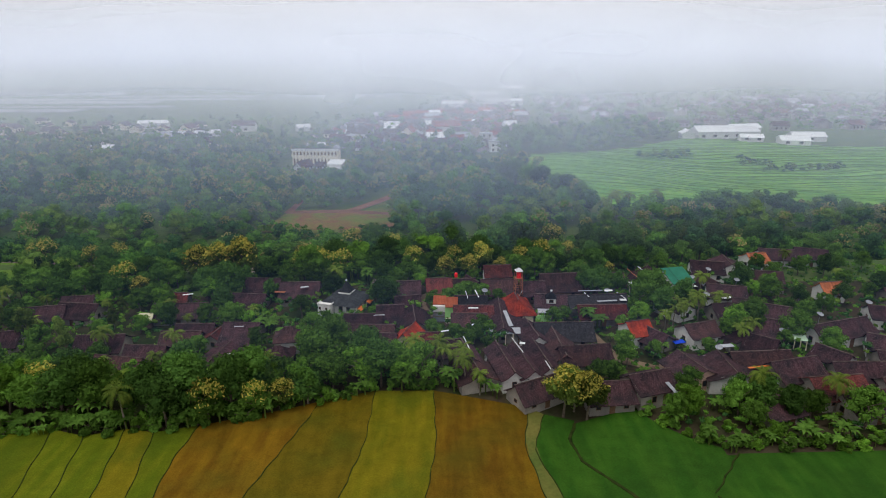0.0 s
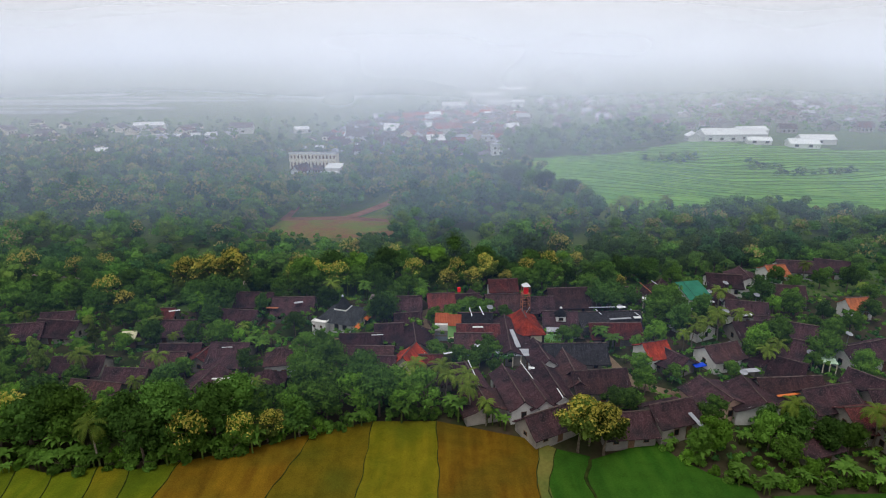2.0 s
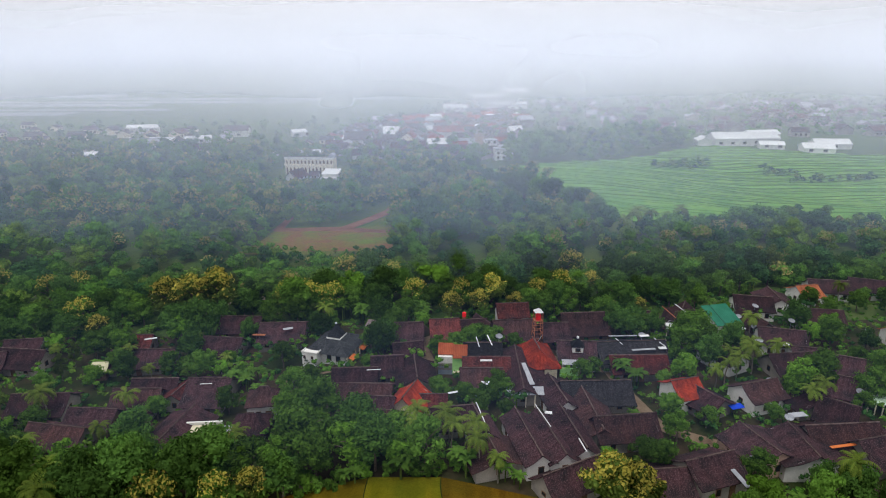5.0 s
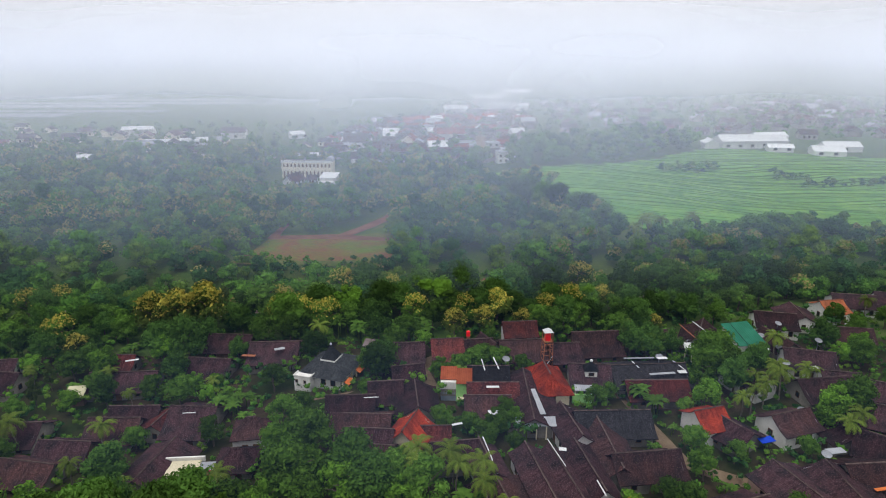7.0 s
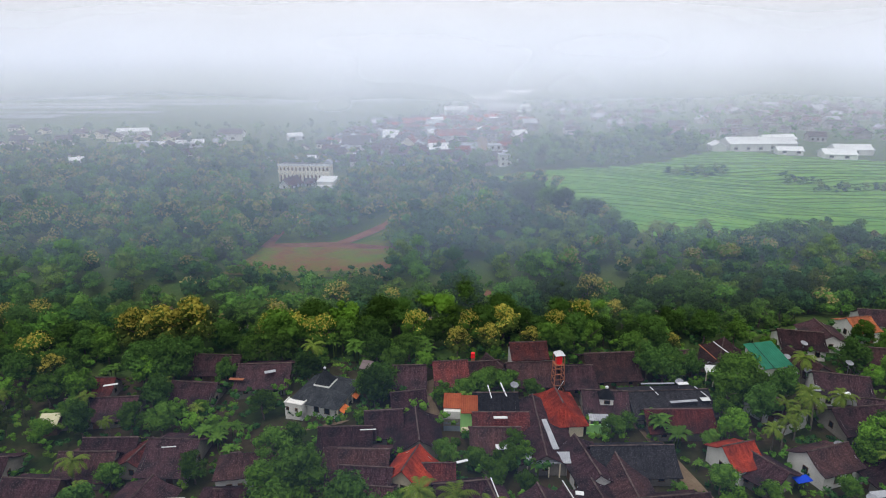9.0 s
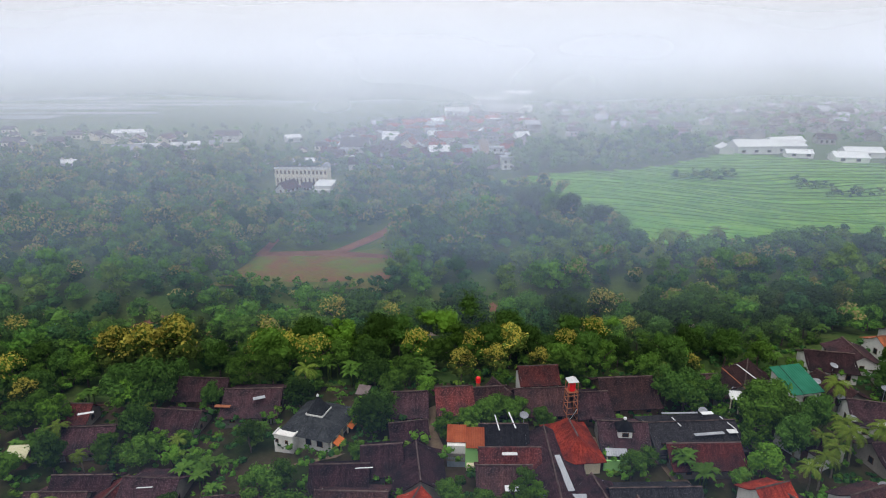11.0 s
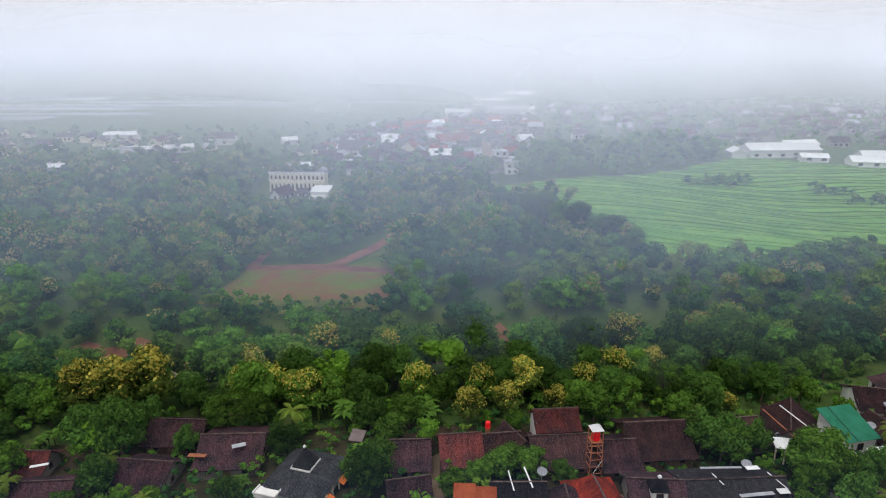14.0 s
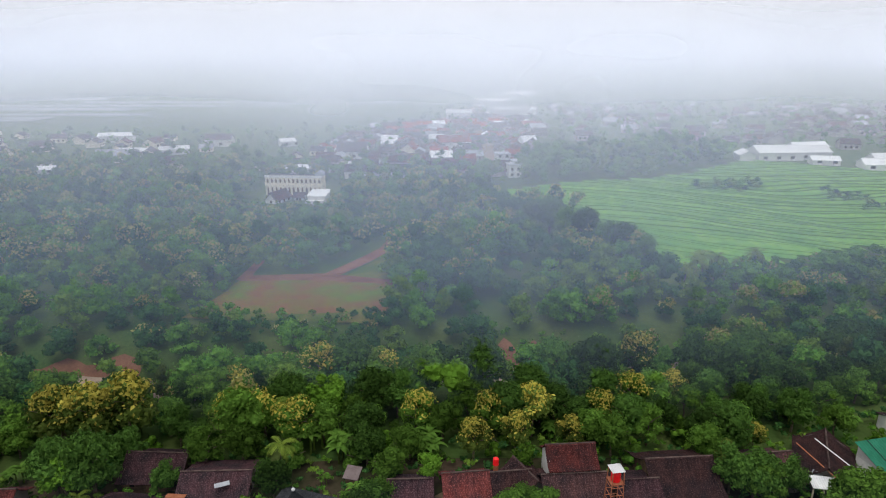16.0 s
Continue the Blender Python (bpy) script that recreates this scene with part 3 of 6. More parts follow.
for a, b, m, label in (("l0", "l1", LIME, "lime green rice plot"), ("l1", "l2", LIME, "lime green rice plot between dark banks"), ("l2", "l3", LIME, "yellow-green rice plot"),
                       ("l3", "l4", YELLOW, "yellowing rice plot"), ("l4", "l5", LIME, "yellow-green rice plot"), ("l5", "l6", RIPE, "ripe orange-brown rice plot"),
                       ("l6", "l7", HALF, "half-ripe olive and ochre rice plot"), ("l7", "l8", YELLOW, "yellow rice plot beside ripe ones"), ("l8", "l9", RIPE, "ripe orange rice plot"),
                       ("l9", "l10", GRASS, "grassy strip between the rice plots")):
    field(LINES[a], LINES[b], m, label)
G1 = [(18.8, 99), (24, 97), (21.9, 90.9), (22.9, 85.5), (29.1, 77.2), (45, 40)]
field(LINES["l10"], G1[1:], YOUNG, "young bright green rice plot")
field([(23.8, 96), (21.9, 90.9), (22.9, 85.5), (29.1, 77.2), (45, 40)], [(35.4, 101), (40, 93.5), (48.9, 87.3), (40.8, 77.1), (60, 40)], YOUNG, "young deep green rice plot with a curved edge")
field([(48.9, 87.3), (40.8, 77.1), (60, 40)], [(110, 89), (105, 77), (110, 40)], YOUNG, "young deep green rice plot along the village edge", 0.38)
sheet("paddy_field", [[(28 + 10.25 * i - 0.27 * j, 40 + 4.7 * j) for i in range(9)] for j in range(11)], YOUNG, 0.3, "young green rice under the plots beside the village", "rice field")
for k in LINES:
    bund(LINES[k])
bund([(23.8, 96), (21.9, 90.9), (22.9, 85.5), (29.1, 77.2), (45, 40)], 0.6)
bund([(48.9, 87.3), (41.2, 77.6)], 0.3)
bund([(41.3, 77.0), (60, 40)], 0.3)

# open ground beyond the ravine
DIRT = [(-70, 236), (-50, 230), (-18, 233), (-18, 258), (-38, 268), (-64, 263)]
TRACK = [(-20, 255), (-16, 305), (-22, 312), (-40, 268)]
RICE = [(24.7, 354), (32, 385), (48, 392), (75, 396), (103, 393), (127, 402), (161, 427), (170, 440), (193, 428), (216, 413), (240, 405), (330, 395), (330, 296), (240, 262), (192, 258), (172, 262), (160, 280), (150, 291), (139, 287), (114, 277), (90, 268), (78, 270), (69, 283), (61, 303), (56, 322), (45, 338)]
SCHOOL_YARD = [(-98, 362), (-50, 355), (-48, 410), (-98, 410)]
CLEARED = surface("cleared_field_grass", (0.12, 0.17, 0.026), (0.19, 0.1, 0.045), 0.11, co="World", vary=0.05)
sheet("meadow", [along([(-72, 230), (-18, 227)], 12), along([(-69, 237), (-45, 232), (-18, 234)], 12)], GRASS, 0.3, "bright grassy edge of the cleared field", "meadow")
sheet("cleared_field", [along([(-69, 237), (-45, 232), (-18, 234)], 14), along([(-66, 248), (-42, 248), (-18, 247)], 14), along([(-65, 257), (-41, 258), (-18, 254)], 14)], CLEARED, 0.35, "patchy grass and red earth on the cleared field", "field")
sheet("bare_earth", [along([(-65, 257), (-41, 258), (-18, 254)], 14), along([(-63, 262), (-40, 264), (-18, 258)], 14)], EARTH, 0.35, "reddish bare earth behind the cleared field", "field")
sheet("dirt_track", [[(-41, 262), (-35, 262)], [(-33, 275), (-27.5, 274)], [(-25, 290), (-20, 289)], [(-21, 310), (-17, 310)]], EARTH, 0.4, "red dirt track climbing through the trees", "track")
sheet("dirt_track", [[(-66, 258), (-62, 258)], [(-65, 270), (-62, 270)], [(-64, 285), (-61.5, 285)]], EARTH, 0.4, "narrow red dirt track beside the field", "track")
sheet("grass_bank", [[(-33, 262), (-18, 258)], [(-26, 275), (-17, 275)], [(-19, 290), (-15, 290)]], GRASS, 0.33, "grassy bank beside the dirt track", "bank")

# river
rows = [[(x, 206 + 5 * math.sin(x / 33)), (x, 214.5 + 5 * math.sin(x / 33))] for x in range(-300, 301, 10)]
verts = [(x, y, -11.2 + 2.2 * smooth(30, 120, x)) for r in rows for x, y in r]
faces = [(2 * i, 2 * i + 2, 2 * i + 3, 2 * i + 1) for i in range(len(rows) - 1)]
tagged(mesh_object("river", verts, faces, MUD), "shallow brown river in the wooded ravine", "river", kind="structure")

# rice terraces on the far slope
terr = new("rice_terraces")
tagged(terr, "green rice terraces stepping along the far slope", "rice terraces", kind="structure")
PADDY = crop("terrace_rice", (0.1, 0.24, 0.03), (0.14, 0.28, 0.035), (0.07, 0.2, 0.03))


BANK = surface("terrace_bank", (0.075, 0.18, 0.026), (0.11, 0.24, 0.032), 0.5, co="World", vary=0.1)


def contour(k, x):
    return 262 + k * 4.3 + 1.5 * math.sin(k * 2.3) + 4 * math.sin(x / 30 + k * 0.17) + 2.2 * math.sin(x / 12 + k * 0.6) - 62 * smooth(25, 165, x)


for k in range(-4, 70):
    verts, faces = [], []
    xs = list(range(10, 345, 4))
    for i, x in enumerate(xs):
        y0, y1 = contour(k, x), contour(k + 1, x)
        za = ground(x, (y0 + y1) / 2) + 0.5 + 0.05 * math.sin(k * 1.7)
        b = len(verts)
        verts += [(x, y0, za - 0.9), (x, y0, za + 0.08), (x, y0 + 0.22, za + 0.08), (x, y0 + 0.3, za), (x, y1, za)]
        if i and inside(x - 2, (y0 + y1) / 2, RICE):
            p = b - 5
            faces += [(p + q, b + q, b + q + 1, p + q + 1) for q in range(4)]
    if faces:
        slots = [1 if i % 4 < 3 else 0 for i in range(len(faces))]
        mesh_object("terrace", verts, faces, [PADDY, BANK], terr, slots=slots)

FIELD_FRONT = [(-72, 220), (-18, 220), (-18, 236), (-72, 238)]
SCHOOL_FRONT = [(-94, 316), (-48, 316), (-50, 362), (-98, 362)]
RIVER_VIEW = [(9, 189), (22, 189), (30, 206), (32, 230), (9, 228)]
sheet("river_bank", [[(9 + k * 1.7, 215.5 + math.sin(k * 1.9)), (9.5 + k * 1.7, 219 + math.sin(k * 1.1)), (11 + k * 1.6, 222.5 + 2.0 * math.sin(k * 1.4))] for k in range(12)][::-1], EARTH, 0.25, "bare reddish earth slope above the river", "bank")
sheet("river_bank", [[(-112 + k * 2.8, 211.5 + 0.8 * math.sin(k * 1.9)), (-112 + k * 2.8, 216.5 + 1.2 * math.sin(k * 1.3))] for k in range(14)][::-1], EARTH, 0.25, "eroded earth bank beside the brown river", "bank")
LEFT_VIEW = [(-82, 189), (-73, 189), (-82, 214), (-110, 216)]
YOUNG_FAR = crop("meadow_rice", (0.07, 0.14, 0.012), (0.1, 0.17, 0.016), (0.06, 0.11, 0.012))
LEFT_MEADOW = [(-190, 172), (-124, 170), (-126, 186), (-134, 199), (-190, 199)]
sheet("meadow", [along([(-190, 170), (-124, 168)], 10), along([(-190, 185), (-126, 184)], 10), along([(-190, 200), (-133, 200)], 10)], YOUNG_FAR, 0.5, "bright green rice meadow at the edge of the ravine", "meadow")
STORE_FRONT = [(-47, 108), (-31, 108), (-31, 121), (-47, 121)]
OPEN = [LEFT_MEADOW, STORE_FRONT, DIRT, TRACK, RICE, SCHOOL_YARD, FIELD_FRONT, SCHOOL_FRONT, RIVER_VIEW, LEFT_VIEW]

# lanes
for name, pts, w in (("lane", [(22, 146), (33.5, 140), (35, 130), (37.5, 119), (47, 113.5), (58, 114)], 2.2), ("path", [(-34, 137.5), (-26, 140.3), (-19, 142)], 1.4), ("alley", [(-4.5, 156), (-4.6, 148), (-2.5, 141)], 2.2)):
    pts = along(pts, 18)
    sheet(name, [[(x - w / 2, y - 0.4 * w), (x + w / 2, y + 0.4 * w)] for x, y in pts][::-1], PATH_DIRT, 0.06, "pale trodden dirt " + name + " between the houses", name)
    HOUSES.extend((x, y, w * 0.6) for x, y in pts)

# ---- village houses ----
house(-37.4, 158.2, 2, 10.0, 11.0, 2.3, 4.6, "gable", "dark", "plaster")
house(-49.0, 164.4, -3, 9.4, 8.0, 2.3, 4.6, "gable", "dark", "wood")
house(-49.8, 153.0, -6, 8.6, 9.0, 2.2, 4.6, "gable", "dark", "plaster")
house(-70.8, 157.5, -0, 6.0, 6.0, 2.2, 4.2, "gable", "red", "plaster")
house(-66.2, 149.4, 4, 13.0, 8.0, 2.2, 4.4, "gable", "dark", "plaster")
house(-59.4, 131.9, -0, 8.7, 8.0, 2.3, 4.6, "gable", "brown", "plaster")
house(-57.5, 135.6, 1, 8.6, 7.0, 2.3, 4.6, "gable", "dark", "plaster")
house(-45.7, 133.1, -3, 7.9, 11.0, 2.3, 5.0, "gable", "dark", "plaster")
house(-51.2, 132.6, 78, 6.0, 8.0, 2.3, 4.0, "gable", "red", "plaster")
house(-33.5, 126.8, 8, 6.2, 6.0, 3.4, 5.6, "hip", "brown", "white", over=0.25)
house(-34.2, 120.1, 3, 6.0, 6.0, 2.3, 4.2, "hip", "dark", "plaster")
house(-46.7, 119.3, 80, 10.9, 8.0, 2.3, 4.0, "gable", "dark", "plaster")
house(-95.4, 154.4, 8, 8.0, 7.0, 2.6, 4.6, "gable", "dark", "white", over=0.25)
house(-77.5, 131.1, 3, 10.4, 8.0, 2.2, 4.4, "gable", "dark", "plaster")
house(-65.0, 126.0, -4, 8.7, 7.0, 2.2, 4.2, "gable", "dark", "wood")
house(-68.2, 120.2, -10, 10.5, 7.0, 2.2, 4.2, "gable", "brown", "plaster")
house(-100.5, 147.4, 11, 10.1, 8.0, 2.3, 4.6, "gable", "dark", "plaster")
house(-92.5, 149.5, -7, 10.4, 8.0, 2.3, 4.6, "gable", "dark", "plaster")
house(-101.6, 132.9, 12, 8.0, 8.0, 2.3, 4.4, "gable", "dark", "plaster")
house(-8.1, 153.7, 2, 6.0, 8.0, 2.5, 4.8, "gable", "dark", "plaster")
house(-0.2, 154.7, 6, 6.3, 8.0, 2.5, 5.2, "gable", "red", "plaster")
house(6.3, 155.7, 7, 6.0, 7.0, 2.3, 4.6, "gable", "brown", "plaster")
house(8.7, 156.6, -63, 6.0, 5.0, 2.7, 4.4, "gable", "brown", "plaster")
house(15.4, 158.0, 4, 7.3, 6.0, 5.4, 7.6, "gable", "red", "white", over=0.25)
house(15.6, 154.9, 4, 9.2, 9.0, 2.3, 4.8, "gable", "brown", "wood")
house(24.4, 154.1, 4, 6.0, 9.0, 2.3, 4.4, "gable", "dark", "wood")
house(31.8, 158.0, 4, 9.8, 11.0, 2.3, 5.2, "gable", "brown", "wood")
house(27.4, 144.0, -4, 7.6, 9.0, 2.5, 4.8, "gable", "dark", "plaster")
house(38.9, 144.3, 3, 14.3, 10.0, 2.5, 4.6, "gable", "black", "plaster")
house(38.8, 138.8, 1, 11.2, 7.0, 2.3, 4.2, "gable", "red", "plaster")
house(46.0, 159.9, 7, 7.5, 8.0, 2.3, 4.6, "gable", "brown", "plaster")
house(-8.0, 145.4, 11, 6.0, 4.0, 2.3, 4.0, "gable", "dark", "wood")
house(-11.8, 138.1, 6, 6.0, 8.0, 2.3, 4.6, "gable", "dark", "plaster")
house(-6.0, 135.1, -84, 9.3, 7.0, 2.3, 4.0, "gable", "dark", "plaster")
house(-17.7, 133.8, 2, 8.3, 7.0, 2.3, 4.4, "gable", "dark", "plaster")
house(-15.1, 127.6, -2, 9.7, 8.0, 2.3, 4.4, "gable", "brown", "plaster")
house(-13.3, 123.2, -5, 7.7, 7.0, 2.3, 4.4, "gable", "dark", "plaster")
house(-13.8, 119.5, -6, 9.4, 6.0, 2.3, 4.0, "gable", "brown", "plaster")
house(8.0, 136.7, -0, 9.0, 6.0, 2.5, 5.0, "gable", "red", "plaster")
house(6.8, 132.9, -0, 7.8, 7.0, 2.5, 4.6, "gable", "brown", "plaster")
house(7.7, 143.4, -0, 7.5, 7.0, 2.5, 4.8, "gable", "black", "plaster")
house(14.3, 135.1, 89, 17.4, 9.0, 2.3, 4.0, "gable", "dark", "plaster")
house(0.9, 119.6, 7, 7.5, 6.5, 2.3, 4.4, "gable", "dark", "plaster")
house(5.5, 116.4, -76, 8.8, 5.0, 2.6, 4.3, "gable", "dark", "white", over=0.25)
house(13.0, 112.6, -79, 13.9, 5.0, 2.7, 4.3, "gable", "dark", "white", over=0.25)
house(16.7, 112.6, -78, 13.1, 5.0, 2.7, 4.3, "gable", "dark", "white", over=0.25)
house(20.6, 114.0, -81, 12.7, 5.0, 2.7, 4.3, "gable", "dark", "white", over=0.25)
house(20.3, 126.2, -80, 10.2, 6.0, 2.6, 4.3, "gable", "dark", "white", over=0.25)
house(27.6, 127.8, 1, 12.5, 8.0, 2.3, 4.6, "gable", "black", "plaster")
house(25.2, 120.0, -87, 13.2, 6.5, 2.3, 4.0, "gable", "brown", "plaster")
house(7.0, 109.2, -75, 7.1, 8.0, 2.3, 4.0, "gable", "brown", "plaster")
house(18.4, 103.8, 28, 10.5, 6.5, 1.9, 4.5, "gable", "dark", "plaster", over=0.25)
house(29.6, 115.8, 6, 10.3, 7.0, 2.7, 5.0, "gable", "brown", "plaster")
house(39.4, 105.0, 18, 8.7, 8.0, 2.8, 5.0, "gable", "dark", "plaster", over=0.25)
house(30.9, 103.0, 6, 9.0, 8.0, 2.3, 4.4, "gable", "dark", "plaster")
house(49.5, 110.2, -73, 8.8, 9.0, 2.8, 4.5, "gable", "dark", "pink", over=0.25)
house(56.1, 109.6, -90, 9.4, 10.0, 2.8, 4.5, "gable", "dark", "white", over=0.25)
house(64.4, 113.2, 4, 12.0, 9.0, 2.3, 4.8, "gable", "brown", "plaster")
house(57.6, 127.0, 18, 8.0, 7.0, 2.8, 4.8, "gable", "brown", "white", over=0.25)
house(47.3, 124.8, -59, 6.4, 7.0, 2.3, 4.0, "gable", "dark", "plaster")
house(73.3, 149.3, -15, 9.5, 9.0, 2.8, 5.0, "gable", "dark", "white", over=0.25)
house(69.8, 138.7, 7, 9.3, 8.0, 2.3, 4.6, "gable", "dark", "plaster")
house(57.7, 142.1, -64, 8.9, 6.0, 2.6, 4.3, "gable", "dark", "white", over=0.25)
house(74.9, 141.0, -11, 7.1, 8.0, 2.6, 4.6, "gable", "dark", "white", over=0.25)
house(80.0, 137.0, -25, 6.3, 8.0, 2.6, 4.6, "gable", "dark", "white", over=0.25)
house(74.4, 129.3, -30, 6.8, 8.0, 2.3, 4.6, "gable", "dark", "plaster")
house(87.9, 160.6, -10, 10.4, 9.0, 2.3, 4.8, "gable", "brown", "plaster")
house(76.4, 168.9, -13, 9.1, 9.0, 2.6, 4.8, "gable", "dark", "white", over=0.25)
house(83.5, 172.1, 83, 9.3, 8.0, 2.6, 4.3, "gable", "dark", "white", over=0.25)
house(71.9, 158.7, -76, 8.8, 7.0, 2.3, 4.0, "gable", "brown", "plaster")
house(93.8, 176.1, 9, 6.0, 8.0, 3.0, 5.0, "gable", "orange", "white", over=0.25)
house(102.4, 180.8, -10, 10.3, 8.0, 2.6, 4.8, "gable", "dark", "white", over=0.25)
house(113.3, 181.4, -21, 9.1, 8.0, 2.6, 4.8, "gable", "dark", "white", over=0.25)
house(101.3, 151.4, 7, 6.0, 5.5, 3.0, 5.0, "gable", "orange", "white", over=0.25)
house(89.2, 127.7, 18, 15.8, 8.0, 2.6, 4.8, "gable", "dark", "white", over=0.25)
house(79.5, 113.7, -55, 6.9, 7.0, 3.2, 4.9, "gable", "dark", "white", over=0.25)
house(68.4, 120.4, -39, 6.0, 8.0, 2.3, 4.6, "gable", "dark", "plaster")
house(69.6, 110.2, 14, 10.3, 8.0, 2.3, 4.6, "gable", "dark", "plaster")
house(81.5, 108.9, -0, 9.8, 8.0, 2.3, 4.6, "gable", "dark", "plaster")
house(74.4, 104.4, 6, 10.2, 9.0, 2.3, 4.4, "gable", "red", "plaster")
house(94.7, 120.2, -28, 7.0, 8.0, 2.6, 4.6, "gable", "dark", "white", over=0.25)
house(105.6, 136.1, -14, 8.0, 8.0, 2.6, 4.6, "gable", "dark", "white", over=0.25)
house(77.1, 99.7, 13, 9.4, 8.0, 2.3, 4.4, "gable", "dark", "plaster")
house(60.3, 98.6, 17, 7.3, 7.0, 2.3, 4.0, "gable", "dark", "plaster")
house(65.2, 125.1, -80, 6.9, 7.0, 2.3, 4.0, "gable", "dark", "plaster")
house(93.2, 113.0, -9, 9.3, 9.0, 2.3, 4.6, "gable", "dark", "plaster")
house(87.8, 103.9, 6, 10.2, 9.0, 2.3, 4.6, "gable", "brown", "plaster")
house(119.4, 147.9, -1, 12.4, 9.0, 2.3, 4.6, "gable", "dark", "plaster")
house(132.6, 165.1, -1, 12.1, 9.0, 2.6, 4.6, "gable", "dark", "white", over=0.25)

# ---- mosque ----
def mosque(x, y, rz):
    g = ground(x, y)
    m = empty("mosque", x, y, g, rz)
    tagged(m, "village mosque with tiered dark hipped roof and white finial", "mosque")
    part("wall", box(-4.2, 4.2, -4.8, 4.8, -0.6, 2.75, bevel=0.03), WALL["white"], m)
    def tier(name, z0, z1, a0, b0, a1, b1, mat, label=""):
        n = 10
        verts, uvs, faces = [], [], []
        for side in range(4):
            base = len(verts)
            for j in range(6):
                t = j / 5
                a, b = a1 + (a0 - a1) * t, b1 + (b0 - b1) * t
                z = z1 + (z0 - z1) * t - 0.1 * math.sin(math.pi * t)
                c = [(-a, -b), (a, -b), (a, b), (-a, b)]
                p, q = Vector(c[side]), Vector(c[(side + 1) % 4])
                for i in range(n + 1):
                    v = p.lerp(q, i / n)
                    verts.append((v.x, v.y, z + random.uniform(-0.02, 0.02)))
                    uvs.append(((i / n - 0.5) * (q - p).length, t * 4))
            for j in range(5):
                for i in range(n):
                    k = base + j * (n + 1) + i
                    faces.append((k, k + n + 1, k + n + 2, k + 1))
        ob = mesh_object(name, verts, faces, mat, m, label, uvs=uvs)
        bm = bmesh.new()
        bm.from_mesh(ob.data)
        bmesh.ops.remove_doubles(bm, verts=bm.verts, dist=0.06)
        bm.to_mesh(ob.data)
        bm.free()
    tier("roof", 2.5, 4.35, 5.0, 5.6, 1.3, 1.4, ROOF["slate"])
    tier("upper_roof", 4.45, 7.2, 1.55, 1.65, 0.06, 0.06, ROOF["slate"])
    bm = bmesh.new()
    for x0, x1, y0, y1 in ((-1.6, 1.6, -1.7, -1.55), (-1.6, 1.6, 1.55, 1.7), (-1.6, -1.45, -1.55, 1.55), (1.45, 1.6, -1.55, 1.55)):
        box(x0, x1, y0, y1, 4.2, 4.5, bm)
    part("trim", bm, WALL["white"], m, "white band under the upper roof")
    bm = rod((0, 0, 6.9), (0, 0, 7.2), 0.07)
    bmesh.ops.create_icosphere(bm, subdivisions=2, radius=0.26, matrix=Matrix.Translation((0, 0, 7.3)))
    rod((0, 0, 7.4), (0, 0, 7.8), 0.06, 0.01, bm=bm)
    part("finial", bm, SHEET, m, "white ball finial")
    annex = part("annex", box(-5.0, -1.5, -6.5, -4.7, -0.6, 2.75, bevel=0.03), WALL["white"], m, "white flat-roofed annex")
    bm = bmesh.new()
    for x0, x1, y0, y1 in ((-5.1, -1.4, -6.6, -6.42), (-5.1, -4.92, -6.42, -4.7), (-1.58, -1.4, -6.42, -4.7)):
        box(x0, x1, y0, y1, 2.75, 3.0, bm)
    part("parapet", bm, WALL["white"], annex)
    for px in (-4.4, -2.6):
        opening("window", m, px, -6.52, 1.5, 0.4, 0.5, 0)
    for px in (0.5, 2.6):
        opening("window", m, px, -4.83, 0.9, 0.9, 1.2, 0)
    for k in range(6):
        py = -5.2 + k * 2.0
        part("column", box(4.75, 5.0, py, py + 0.25, -0.6, 2.5, bevel=0.02), WALL["cream"], m, "cream veranda column")
    for y0, y1 in ((-4.6, -2.2), (0.6, 3.0)):
        bm = box(4.9, 6.0, y0, y1, 0, 0.07)
        bmesh.ops.rotate(bm, cent=(4.9, 0, 0.04), matrix=Matrix.Rotation(radians(28), 3, "Y"), verts=bm.verts)
        bmesh.ops.translate(bm, vec=(0, 0, 1.9), verts=bm.verts)
        part("awning", bm, ORANGE_SHEET, m, "bright orange veranda awning")
    part("veranda_floor", box(4.2, 5.6, -5.4, 5.4, -0.6, 0.15), PATH_DIRT, m)
    HOUSES.append((x, y, 6.5))


ORANGE_SHEET = surface("orange_metal_sheet", (0.6, 0.16, 0.04), (0.68, 0.2, 0.06), 0.8, rough=0.5, vary=0.05, stain=(0.8, 1.1))
mosque(-23.6, 149.0, -18)


def hut(x, y, rz, w, d, h, roof, label, rise=0.7, wall="wood"):
    t = empty("hut", x, y, ground(x, y), rz)
    tagged(t, label, "hut")
    part("wall", box(-w / 2, w / 2, -d / 2, d / 2, -0.4, h, bevel=0.02), WALL[wall], t)
    bm = bmesh.new()
    o = 0.3
    a = [bm.verts.new(p) for p in ((-w / 2 - o, -d / 2 - o, h - 0.1), (w / 2 + o, -d / 2 - o, h - 0.1), (w / 2 + o, d / 2 + o, h + rise), (-w / 2 - o, d / 2 + o, h + rise))]
    f = bm.faces.new(a)
    ex = bmesh.ops.extrude_face_region(bm, geom=[f])
    bmesh.ops.translate(bm, vec=(0, 0, 0.1), verts=[v for v in ex["geom"] if isinstance(v, bmesh.types.BMVert)])
    part("roof", bm, roof, t)
    HOUSES.append((x, y, max(w, d) * 0.6))


